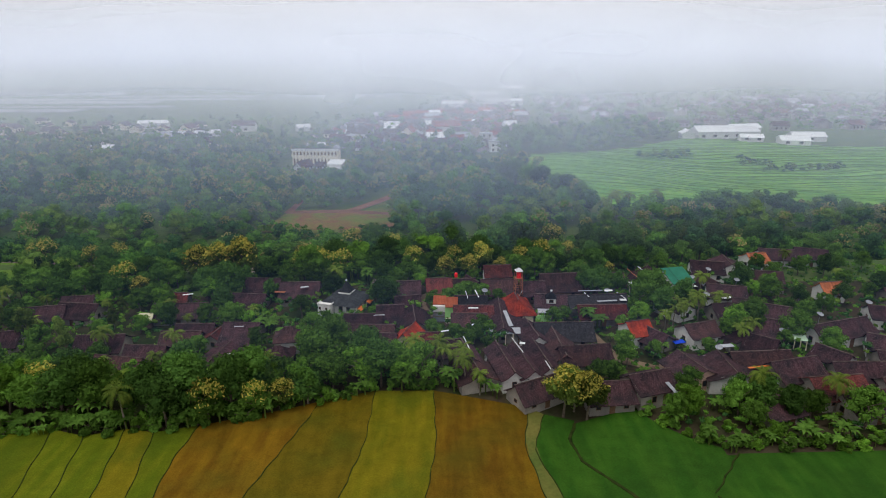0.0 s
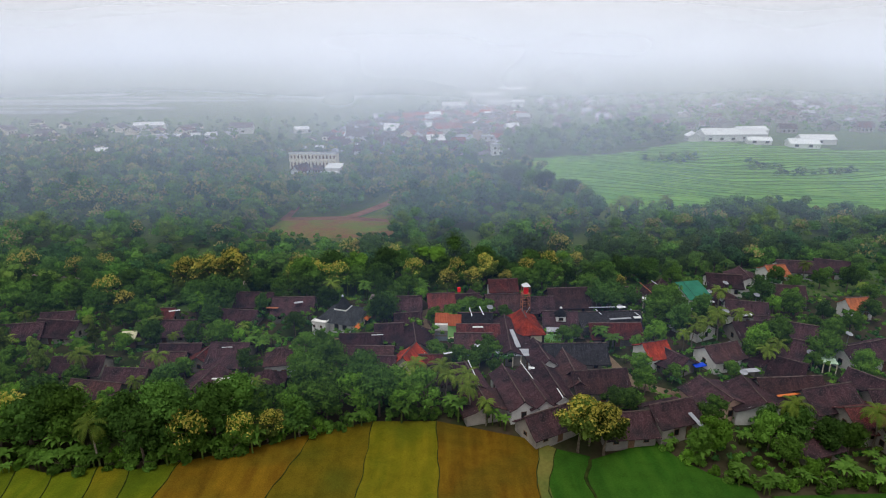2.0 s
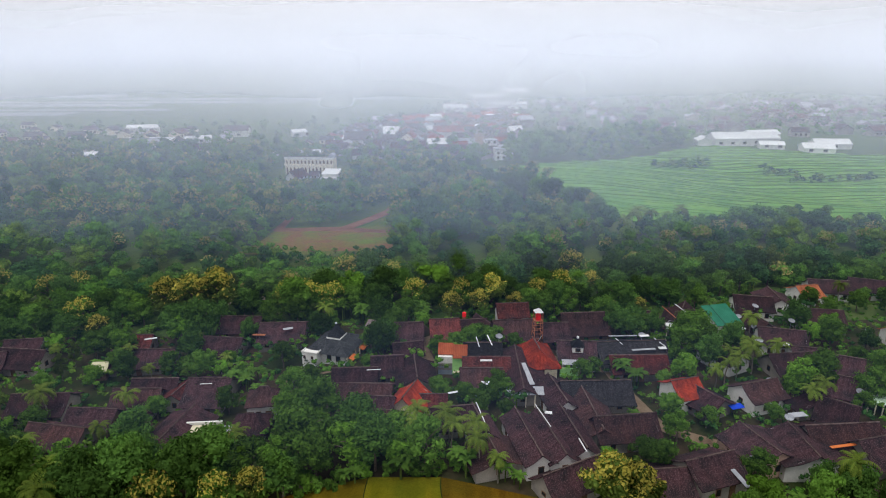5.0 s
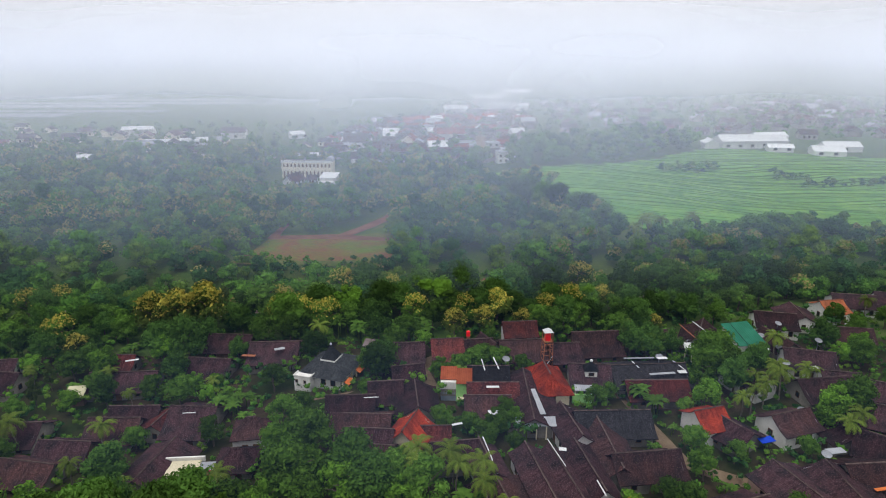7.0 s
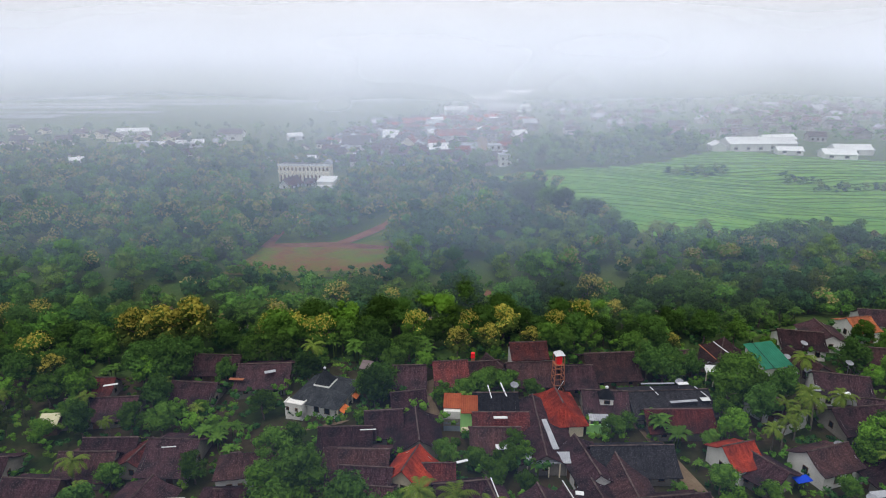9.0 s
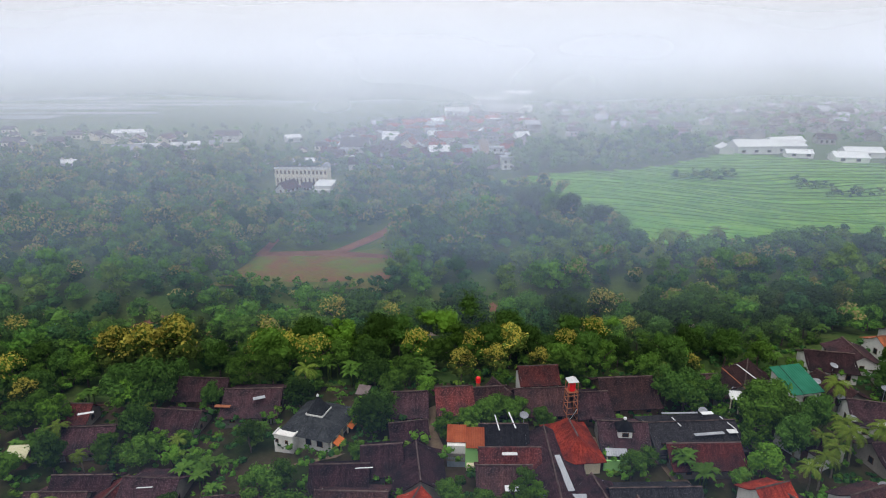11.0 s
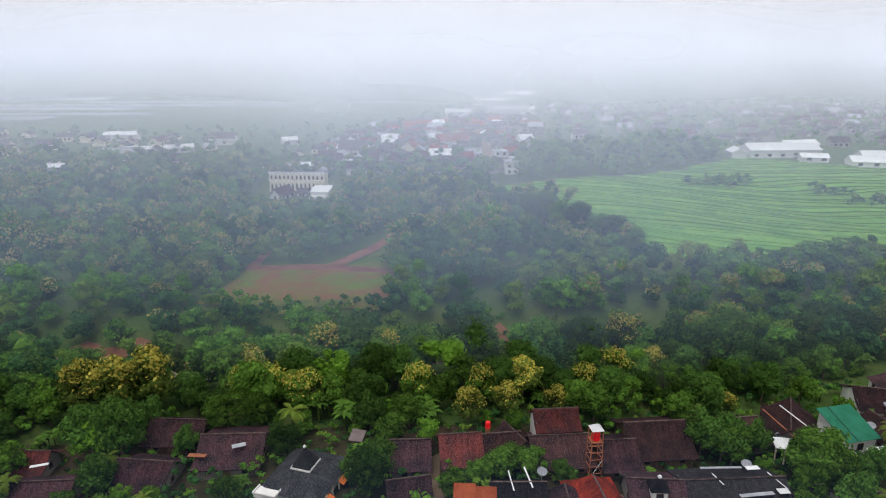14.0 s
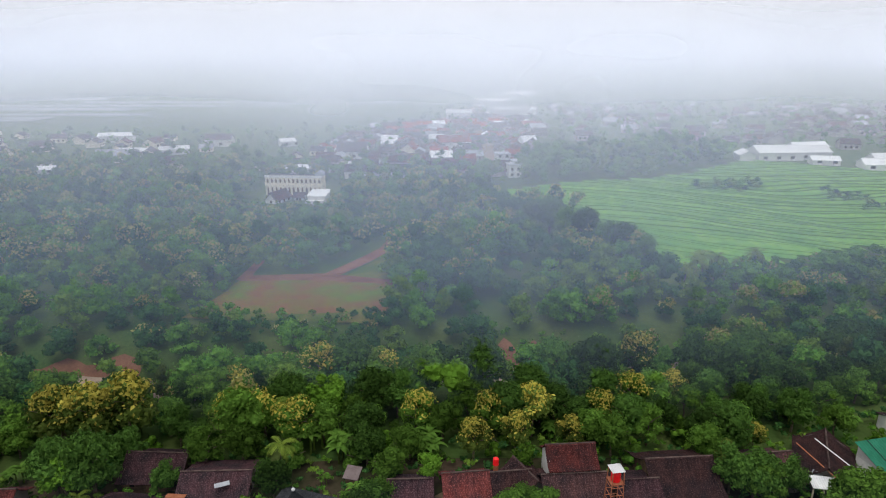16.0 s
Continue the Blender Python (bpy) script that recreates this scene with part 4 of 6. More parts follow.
hut(-17.0, 158.0, -15, 1.8, 1.6, 2.4, surface("weathered_hut_sheet", (0.13, 0.1, 0.1), (0.18, 0.15, 0.15), 0.8), "small wooden hut with grey roof behind the mosque")
hut(-73.6, 144.6, 5, 3.0, 2.0, 2.3, surface("pale_yellow_sheet", (0.6, 0.58, 0.38), (0.68, 0.66, 0.46), 0.8, rough=0.5), "small hut with pale yellow metal roof among trees", 0.9)


# ---- water tower ----
def water_tower(x, y, rz):
    t = empty("water_tower", x, y, ground(x, y), rz)
    tagged(t, "rust-red steel water tower with red tank and white cap", "water tower")
    H, a, b = 6.6, 1.05, 0.85
    corner = lambda k, z: Vector(((-1, 1, 1, -1)[k] * (a + (b - a) * z / H), (-1, -1, 1, 1)[k] * (a + (b - a) * z / H), z))
    for k in range(4):
        part("leg", rod(corner(k, -0.4), corner(k, 8.65), 0.08, seg=4), RUST, t)
    for z in (1.2, 2.4, 3.6, 4.8, 6.0):
        for k in range(4):
            part("crossbar", rod(corner(k, z), corner((k + 1) % 4, z), 0.065, seg=4), RUST, t)
    part("brace", rod(corner(0, 0.2), corner(1, 3.4), 0.05, seg=4), SHEET, t, "pale diagonal pipe")
    part("platform", box(-0.95, 0.95, -0.95, 0.95, 6.5, 6.62), RUST, t)
    bm = bmesh.new()
    prof = ((0.62, 6.62), (0.68, 6.75), (0.68, 7.8), (0.6, 8.0), (0.25, 8.12))
    for (r0, z0), (r1, z1) in zip(prof, prof[1:]):
        rod((0, 0, z0), (0, 0, z1), r0, r1, 16, bm)
    part("tank", bm, RED_PLASTIC, t, "bright red plastic water tank")
    bm = bmesh.new()
    bmesh.ops.create_cone(bm, cap_ends=True, segments=4, radius1=1.35, radius2=0.02, depth=0.8, matrix=Matrix.Translation((0, 0, 8.95)) @ Matrix.Rotation(radians(45), 4, "Z"))
    part("cap", bm, SHEET, t, "white sheet-metal pyramid cap")
    HOUSES.append((x, y, 1.5))


water_tower(20.3, 150.9, 8)


def roof_tank(x, y, z):
    t = empty("roof_tank", x, y, z)
    tagged(t, "small red water tank on a stand above the roof", "water tank")
    part("stand", box(-0.35, 0.35, -0.35, 0.35, -3.2, 0.0), RUST, t)
    bm = rod((0, 0, 0), (0, 0, 1.0), 0.45, 0.43, 14)
    rod((0, 0, 1.0), (0, 0, 1.15), 0.43, 0.2, 14, bm)
    part("tank", bm, RED_PLASTIC, t)


roof_tank(4.4, 157.2, 4.6)


# ---- the two-coloured house ----
def sloped_roof(parent, x0, x1, y0, y1, z0, z1, material, label="", ribs=0.35, name="roof"):
    """A single ribbed slope that falls from y1 to y0."""
    n = max(2, int((x1 - x0) / ribs))
    verts, faces = [], []
    for i in range(2 * n + 1):
        x = x0 + (x1 - x0) * i / (2 * n)
        up = 0.05 * (i % 2)
        verts += [(x, y0, z0 + up), (x, y1, z1 + up), (x, y0, z0 - 0.06), (x, y1, z1 - 0.06)]
    for i in range(2 * n):
        a, b = 4 * i, 4 * i + 4
        faces += [(a, b, b + 1, a + 1), (a + 2, a + 3, b + 3, b + 2), (a, a + 2, b + 2, b), (a + 1, b + 1, b + 3, a + 3)]
    faces += [(0, 1, 3, 2), (8 * n, 8 * n + 2, 8 * n + 3, 8 * n + 1)]
    return mesh_object(name, verts, faces, material, parent, label)


RUSTY_SHEET = surface("rust_orange_sheet", (0.24, 0.055, 0.022), (0.32, 0.085, 0.035), 0.5, rough=0.6, vary=0.12)
t = empty("house", 1.4, 140.2, 0, -3)
tagged(t, "two-storey white and light green house with rust-orange roofs", "house", "village houses")
part("wall", box(-2.9, -0.003, -1.6, 2.0, 2.5, 3.9, bevel=0.02), WALL["white"], t)
BLUE_GREY = surface("blue_grey_plaster", (0.2, 0.25, 0.3), (0.27, 0.32, 0.37), 0.5, vary=0.05, stain=(0.8, 1.1))
part("wall", box(-2.9, -0.003, -1.6, 2.0, -0.5, 1.1, bevel=0.02), BLUE_GREY, t, "blue-grey lower wall")
part("wall", box(-2.95, -0.003, -1.75, 2.0, 1.1, 2.5, bevel=0.02), WALL["plaster"], t, "grey balcony wall")
for k in range(9):
    part("baluster", box(-2.75 + k * 0.3, -2.6 + k * 0.3, -1.79, -1.75, 1.5, 1.85), BLUE_GREY, t)
part("wall", box(0.0, 2.8, -1.8, 2.0, -0.5, 3.8, bevel=0.02), WALL["green"], t, "light green wall")
sloped_roof(t, -3.0, 0.1, -0.9, 2.6, 4.1, 5.0, RUSTY_SHEET, "rust-orange metal roof")
sloped_roof(t, 0.05, 3.0, -2.1, 2.3, 3.9, 4.8, RUSTY_SHEET, "rust-orange metal roof")
part("porch", box(0.2, 2.2, -2.6, -1.8, -0.5, 1.0), WALL["cream"], t)
HOUSES.append((1.4, 140.2, 3.5))

# ---- houses with a look of their own ----
house(18.7, 141.6, -84, 10.5, 6.6, 2.9, 5.4, "hip", "scarlet", "cream")
house(44.0, 127.7, 16, 5.6, 7.2, 3.0, 5.0, "gable", "scarlet", "white", over=0.25)
house(-6.6, 124.6, 70, 6.5, 6.0, 2.8, 5.0, "gable", "scarlet", "cream")
house(-2.4, 125.0, 0, 4.5, 4.0, 2.4, 3.6, "gable", "red", "cream")
house(55.8, 160.8, 62, 11.0, 7.6, 2.6, 4.8, "gable", "brown", "plaster")
t = empty("house", 64.5, 159.0, ground(64.5, 159), 12)
tagged(t, "white house under a single green metal roof slope", "house", "village houses")
part("wall", box(-3.0, 3.0, -3.0, 3.0, -0.5, 3.1, bevel=0.02), WALL["white"], t)
bm = bmesh.new()
for sx in (-3.0, 2.85):
    f = [bm.verts.new(p) for p in ((sx, -3, 3.1), (sx, 3, 3.1), (sx, 3, 5.0), (sx + 0.15, -3, 3.1), (sx + 0.15, 3, 3.1), (sx + 0.15, 3, 5.0))]
    for q in ((0, 2, 1), (3, 4, 5), (0, 3, 5, 2), (1, 2, 5, 4)):
        bm.faces.new([f[i] for i in q])
part("gable", bm, WALL["white"], t)
sloped_roof(t, -3.4, 3.3, -3.6, 3.4, 3.05, 5.25, GREEN_SHEET, "green metal roof", 0.5)
part("seam", rod((-1.2, -3.6, 3.13), (-1.2, 3.4, 5.33), 0.06, seg=4), DARK_GLASS, t)
opening("window", t, 0, -3.05, 1.0, 1.0, 1.1, 0)
HOUSES.append((64.5, 159, 4))

# prayer house lantern
t = empty("roof_lantern", 27.3, 142.4, 3.4, -4)
tagged(t, "white roof lantern with dark pyramid cap and round finial", "roof lantern")
part("box", box(-1.1, 1.1, -1.1, 1.1, 0, 1.25, bevel=0.03), WALL["white"], t)
bm = bmesh.new()
bmesh.ops.create_cone(bm, cap_ends=True, segments=4, radius1=1.95, radius2=0.05, depth=1.5, matrix=Matrix.Translation((0, 0, 2.0)) @ Matrix.Rotation(radians(45), 4, "Z"))
part("cap", bm, ROOF["black"], t)
bm = bmesh.new()
bmesh.ops.create_icosphere(bm, subdivisions=2, radius=0.3, matrix=Matrix.Translation((0, 0, 2.95)))
part("finial", bm, SHEET, t)
opening("window", t, 0, -1.13, 0.3, 0.9, 0.6, 0)

# flat-roofed cream store and its magenta neighbour
t = empty("flat_roofed_store", -42.6, 118.2, ground(-42.6, 118.2), 4)
tagged(t, "low store with cream ribbed flat roof and white parapet", "store")
part("wall", box(-2.7, 2.7, -1.9, 2.2, -0.4, 2.1, bevel=0.02), WALL["cream"], t)
sloped_roof(t, -2.9, 2.9, -2.3, 1.9, 2.05, 2.35, surface("cream_sheet", (0.6, 0.55, 0.4), (0.68, 0.63, 0.48), 0.7, rough=0.6), "cream ribbed sheet roof", 0.6)
part("parapet", box(-2.8, 3.4, 1.95, 2.3, 2.1, 2.9), WALL["white"], t)
HOUSES.append((-42.6, 118.2, 3))
t = empty("market_stall", -36.4, 117.9, ground(-36.4, 117.9), 2)
tagged(t, "low shed with a magenta fascia board", "shed")
part("wall", box(-2.9, 2.9, -0.6, 1.4, -0.4, 2.0), WALL["plaster"], t)
part("fascia", box(-3.0, 3.0, -0.75, -0.62, 1.2, 2.2), surface("magenta_paint", (0.4, 0.015, 0.08), (0.46, 0.02, 0.1), 1.0, vary=0.02), t, "magenta painted fascia")
part("roof", box(-3.0, 3.0, -0.6, 1.6, 2.05, 2.15), GREY_SHEET, t)
HOUSES.append((-36.4, 117.9, 2.6))


# ---- loose roof sheets, canopies, tarpaulins ----
def plank(name, a, b, w, material, label, category, thick=0.08):
    """A long flat strip from a to b, lying level across its width."""
    a, b = Vector(a), Vector(b)
    d = (b - a).normalized()
    n = Vector((-d.y, d.x, 0)).normalized() * w / 2
    up = Vector((0, 0, thick))
    bm = bmesh.new()
    lo = [bm.verts.new(p) for p in (a - n, b - n, b + n, a + n)]
    hi = [bm.verts.new(v.co + up) for v in lo]
    bm.faces.new(reversed(lo))
    bm.faces.new(hi)
    for i in range(4):
        bm.faces.new((lo[i], lo[(i + 1) % 4], hi[(i + 1) % 4], hi[i]))
    bmesh.ops.bevel(bm, geom=bm.edges[:], offset=0.015, segments=1, affect="EDGES")
    tagged(part(name, bm, material, None), label, category)


for a, b, w, m, label in (
    ((51.3, 161.5, 5.2), (54.2, 152.9, 3.6), 0.3, RUST, "red metal flashing along the tiled roof edge"),
    ((54.4, 162.0, 5.6), (57.4, 155.5, 4.2), 0.35, SHEET, "white metal flashing along the tiled roof"),
    ((38.4, 141.3, 3.95), (43.4, 141.9, 3.95), 0.8, GREY_SHEET, "grey-blue sheet at the eave of a black roof"),
    ((44.2, 142.3, 3.9), (45.8, 142.4, 3.9), 1.3, SHEET, "white roof sheet at the corner of a black roof"),
    ((41.4, 146.3, 4.75), (43.4, 146.5, 4.75), 1.0, SHEET, "white roof sheet on the ridge"),
    ((36.0, 145.3, 4.7), (36.9, 143.2, 4.3), 0.28, SHEET, "white pipe lying down the black roof"),
    ((34.8, 146.6, 4.6), (40.9, 146.6, 4.7), 0.5, GREY_SHEET, "grey ridge sheet on the black roof"),
    ((44.2, 145.6, 4.6), (45.8, 142.6, 4.0), 0.25, SHEET, "white flashing down the roof side"),
    ((15.1, 136.6, 3.6), (15.9, 128.8, 3.2), 1.6, GREY_SHEET, "long pale metal sheet bridging two houses"),
    ((6.6, 129.3, 3.3), (8.9, 129.3, 3.3), 1.5, SHEET, "white sheet canopy over a door"),
    ((0.3, 124.6, 3.9), (2.0, 125.2, 3.9), 0.6, SHEET, "white sheet on a dark roof"),
    ((5.2, 124.5, 3.6), (7.0, 124.9, 3.6), 0.6, SHEET, "white sheet on a dark roof"),
    ((6.7, 135.0, 5.0), (9.0, 135.0, 5.0), 0.8, SHEET, "white skylight box on the red roof"),
    ((6.5, 145.6, 5.0), (6.9, 141.6, 4.7), 0.3, SHEET, "white flashing down a black roof"),
    ((8.9, 146.4, 5.0), (9.6, 142.2, 4.7), 0.4, SHEET, "white flashing down a black roof"),
    ((16.3, 115.9, 5.4), (17.4, 115.7, 5.4), 0.9, SHEET, "white skylight pane on a dark roof"),
    ((15.0, 118.6, 5.3), (16.6, 112.0, 5.2), 0.22, SHEET, "white flashing between two dark roofs"),
    ((20.6, 109.5, 4.7), (21.2, 106.5, 4.4), 0.3, SHEET, "white flashing at the roof end"),
    ((5.0, 119.4, 5.2), (6.1, 113.6, 5.0), 0.25, SHEET, "white flashing along a dark ridge"),
    ((60.2, 108.9, 3.3), (68.2, 110.4, 3.3), 0.7, ORANGE_SHEET, "long orange sheet eave along the roof"),
    ((53.0, 106.2, 2.2), (55.4, 108.0, 3.0), 2.2, RED_PLASTIC, "bright red canopy between the houses"),
    ((50.6, 122.6, 2.0), (53.0, 123.0, 2.2), 1.8, BLUE_TARP, "blue tarpaulin stretched over a yard"),
    ((-15.2, 132.6, 4.3), (-12.6, 132.8, 4.3), 0.3, SHEET, "pale sheet patch on the brown roof"),
    ((-46.8, 130.8, 2.4), (-44.6, 131.0, 2.4), 0.35, SHEET, "white pipe on the dark roof"),
    ((-36.8, 155.2, 2.4), (-34.8, 156.0, 2.4), 1.2, GREY_SHEET, "pale sheet over a lean-to"),
    ((-43.5, 154.2, 1.6), (-40.6, 154.0, 1.6), 1.0, RUST, "reddish lean-to sheet beside the house"),
    ((-66.0, 150.2, 2.4), (-63.6, 151.0, 2.4), 0.7, SHEET, "pale sheet on the long roof"),
    ((42.4, 103.9, 3.2), (43.2, 100.2, 2.8), 0.9, GREY_SHEET, "grey lean-to sheet beside a gable"),
    ((58.0, 116.9, 4.0), (60.8, 117.3, 4.0), 1.6, GREY_SHEET, "grey flat canopy beside the roof"),
    ((70.6, 145.0, 3.2), (73.0, 145.4, 3.2), 1.2, SHEET, "pale blue-white sheet over a yard"),
    ((64.0, 152.6, 3.2), (67.4, 153.4, 3.2), 1.2, SHEET, "white sheet eave of a yard shed"),
    ((93.2, 128.2, 2.6), (97.0, 128.8, 2.6), 1.8, surface("sky_blue_sheet", (0.12, 0.4, 0.6), (0.16, 0.46, 0.66), 0.8, rough=0.5), "sky-blue sheet porch roof"),
):
    plank("roof_sheet", a, b, w * (0.6 if w < 0.5 else 0.85), m, label, "roof sheet")


def porch(x, y, rz, w, d, h, material, label, posts=4):
    t = empty("porch", x, y, ground(x, y), rz)
    tagged(t, label, "porch")
    sloped_roof(t, -w / 2, w / 2, -d / 2, d / 2, h, h + 0.35, material)
    for k in range(posts):
        px = -w / 2 + 0.15 + (w - 0.3) * k / (posts - 1)
        part("post", box(px - 0.09, px + 0.09, -d / 2 + 0.1, -d / 2 + 0.28, -0.3, h), WALL["cream"], t)


porch(14.6, 127.2, 0, 7.0, 2.4, 2.7, GREY_SHEET, "grey sheet porch roof on cream posts", 5)
porch(52.4, 154.6, -10, 4.6, 2.6, 3.0, SHEET, "white sheet porch roof before a tiled house")
porch(78.0, 124.0, -12, 4.0, 2.2, 2.3, surface("mint_sheet", (0.42, 0.6, 0.45), (0.5, 0.66, 0.5), 0.8), "pale green porch roof on cream posts")
porch(25.2, 138.6, -4, 3.4, 1.6, 2.5, GREY_SHEET, "grey porch before the prayer house")
plank("painted_wall", (23.0, 137.7, 0.0), (26.6, 137.5, 0.0), 0.25, WALL["green"], "light green painted garden wall beside the prayer house", "wall", 1.9)


def dish(x, y, top, turn):
    t = empty("satellite_dish", x, y, ground(x, y), turn)
    tagged(t, "pale mesh satellite dish on a thin pole", "satellite dish", "satellite dishes")
    part("pole", rod((0, 0, -0.3), (0, 0, top), 0.05), GREY_SHEET, t)
    verts, faces, R = [], [], 0.75
    for j in range(5):
        r = R * j / 4
        for i in range(16):
            a = 2 * math.pi * i / 16
            verts.append((r * math.cos(a), r * math.sin(a), 0.36 * (j / 4) ** 2))
    for j in range(4):
        for i in range(16):
            a, b = j * 16 + i, j * 16 + (i + 1) % 16
            faces.append((a, b, b + 16, a + 16))
    n = len(verts)
    verts += [(x, y, z - 0.04) for x, y, z in verts]
    faces += [tuple(reversed([k + n for k in f])) for f in faces]
    bowl = mesh_object("bowl", verts, faces, GREY_SHEET, t)
    bowl.matrix_local = pose(0, 0, top, 18, 0, 0)
    for k in range(3):
        a = k * 2.1
        part("strut", rod((0.8 * math.cos(a), 0.8 * math.sin(a), 0.25), (0, 0, 0.85), 0.02, seg=4), GREY_SHEET, bowl)
    return t


first = dish(11.2, 144.6, 5.4, 10)
for x, y, top in ((42.6, 148.4, 5.0), (69.4, 153.2, 4.6), (67.3, 146.5, 4.6), (68.4, 159.0, 4.6), (78.7, 155.2, 5.2), (75.3, 125.2, 4.6), (62.4, 103.2, 4.8),
                  (46.7, 106.4, 4.0), (57.3, 116.0, 5.2), (104.3, 140.5, 4.8), (60.7, 128.9, 4.8), (75.1, 164.8, 4.8), (52.0, 156.6, 4.2), (88.0, 133.0, 5.0), (93.0, 150.0, 5.0)):
    copy_thing(first, pose(x, y, ground(x, y) + top - 6.6, 0, 0, random.uniform(-30, 30)))

# ---- school with arcades ----
def arcade(bm, x0, x1, z0, z1, y, depth, bays, arch_h):
    """A wall pierced by pointed arches that go right through it."""
    w = (x1 - x0) / bays
    for k in range(bays):
        a = x0 + k * w
        half = w * 0.27
        cx = a + w / 2
        spring, top = z1 - arch_h - 0.35, z1 - 0.55
        box(a, cx - half, y, y + depth, z0, z1, bm)
        box(cx + half, a + w, y, y + depth, z0, z1, bm)
        n = 5
        for s in (-1, 1):
            for i in range(n):
                u0, u1 = i / n, (i + 1) / n
                xa, xb = cx + s * half * (1 - u0), cx + s * half * (1 - u1)
                zz = spring + (top - spring) * math.sin(u0 * math.pi / 2 * 0.95 + 0.1)
                box(min(xa, xb), max(xa, xb), y, y + depth, zz, z1, bm)
    return bm


def school(x, y, z, rz):
    t = empty("school", x, y, z, rz)
    tagged(t, "cream two-storey school with rows of pointed arches", "school")
    L, D, H = 14.2, 9.0, 10.6
    part("back_wall", box(-L, L, 1.8, D, -0.5, H - 0.6), WALL["cream"], t)
    part("ground_floor_arcade", arcade(bmesh.new(), -L, L, -0.5, 5.6, 0, 0.4, 13, 1.3), WALL["cream"], t)
    part("upper_arcade", arcade(bmesh.new(), -L, L, 6.6, 9.7, 0, 0.4, 13, 1.0), WALL["cream"], t)
    part("floor_slab", box(-L - 0.2, L + 0.2, -0.25, 2.0, 5.6, 6.6), WALL["cream"], t)
    part("parapet", box(-L - 0.3, L + 0.3, -0.3, 0.4, 9.7, 10.7), WALL["white"], t, "white parapet")
    part("roof", box(-L, L, 0.4, D, 9.7, 10.0), GREY_SHEET, t)
    for k in range(14):
        px = -L + k * 2 * L / 13
        part("railing", box(px - 0.5, px + 0.5, 0.1, 0.2, 6.6, 7.2), WALL["cream"], t)
    # dark panels added on the back wall imitate the shade inside the arches
    for k in range(13):
        px = -L + (k + 0.5) * 2 * L / 13
        for z0, z1 in ((0.0, 5.0), (6.7, 9.3)):
            part("window", box(px - 0.9, px + 0.9, 1.74, 1.8, z0, z1), TIMBER, t, "dark brown panel imitating the shade inside the arcade")
    part("side_wall", box(L - 0.4, L, 0.4, 1.8, -0.5, 9.7), WALL["cream"], t)
    part("side_wall", box(-L, -L + 0.4, 0.4, 1.8, -0.5, 9.7), WALL["cream"], t)
    bm = bmesh.new()
    for k in range(8):
        a0, a1 = math.pi * k / 8, math.pi * (k + 1) / 8
        f = [bm.verts.new(p) for p in ((12.5 + 2.2 * math.cos(a0), 3, 10 + 2.4 * math.sin(a0)), (12.5 + 2.2 * math.cos(a1), 3, 10 + 2.4 * math.sin(a1)),
                                       (12.5 + 2.2 * math.cos(a1), 8, 10 + 2.4 * math.sin(a1)), (12.5 + 2.2 * math.cos(a0), 8, 10 + 2.4 * math.sin(a0)))]
        bm.faces.new(f)
    bm.faces.new([bm.verts.new((12.5 + 2.2 * math.cos(math.pi * k / 8), 3, 10 + 2.4 * math.sin(math.pi * k / 8))) for k in range(9)])
    part("barrel_roof", bm, GREY_SHEET, t, "grey barrel roof on the terrace")


school(-76.9, 387.0, -7.0, -4)
house(-81.5, 374.5, 66, 12.0, 7.0, 2.8, 6.0, "gable", "red", "white", z=-7.0)
house(-72.0, 378.0, -4, 5.0, 5.0, 2.6, 4.4, "gable", "brown", "white", z=-7.0)
t = empty("hall", -61.5, 372.0, -7.0, -4)
tagged(t, "white box-shaped hall with a pale sloping roof", "hall")
part("wall", box(-4.2, 4.2, -5, 5, -0.5, 4.8, bevel=0.05), WALL["white"], t)
sloped_roof(t, -4.6, 4.6, -5.4, 5.4, 4.8, 6.0, SHEET, ribs=1.2)
part("lean_to", box(-4.6, 3.5, -7.2, -5.0, -0.5, 3.0), WALL["white"], t)
OPEN.append([(-75, 355), (-52, 355), (-52, 385), (-92, 385), (-92, 362)])


# ---- far sheds and town ----
def shed(x, y, z, rz, L, W, eave, ridge, roof, wall, label):
    t = empty("shed", x, y, z, rz)
    tagged(t, label, "shed", "far sheds")
    walls(L, W, eave, ridge, "gable", wall, t)
    roof_mesh("roof", L, W, eave, ridge, roof, t, over=0.4, sag=0.02)
    for k in range(max(2, int(L / 8))):
        opening("window", t, -L / 2 + 4 + k * 8, -W / 2 + 0.17, 1.2, 2.2, 1.4, 0)
    OPEN.append([(x - L / 2, y - W / 2), (x + L / 2, y - W / 2), (x + L / 2, y + W / 2), (x - L / 2, y + W / 2)])


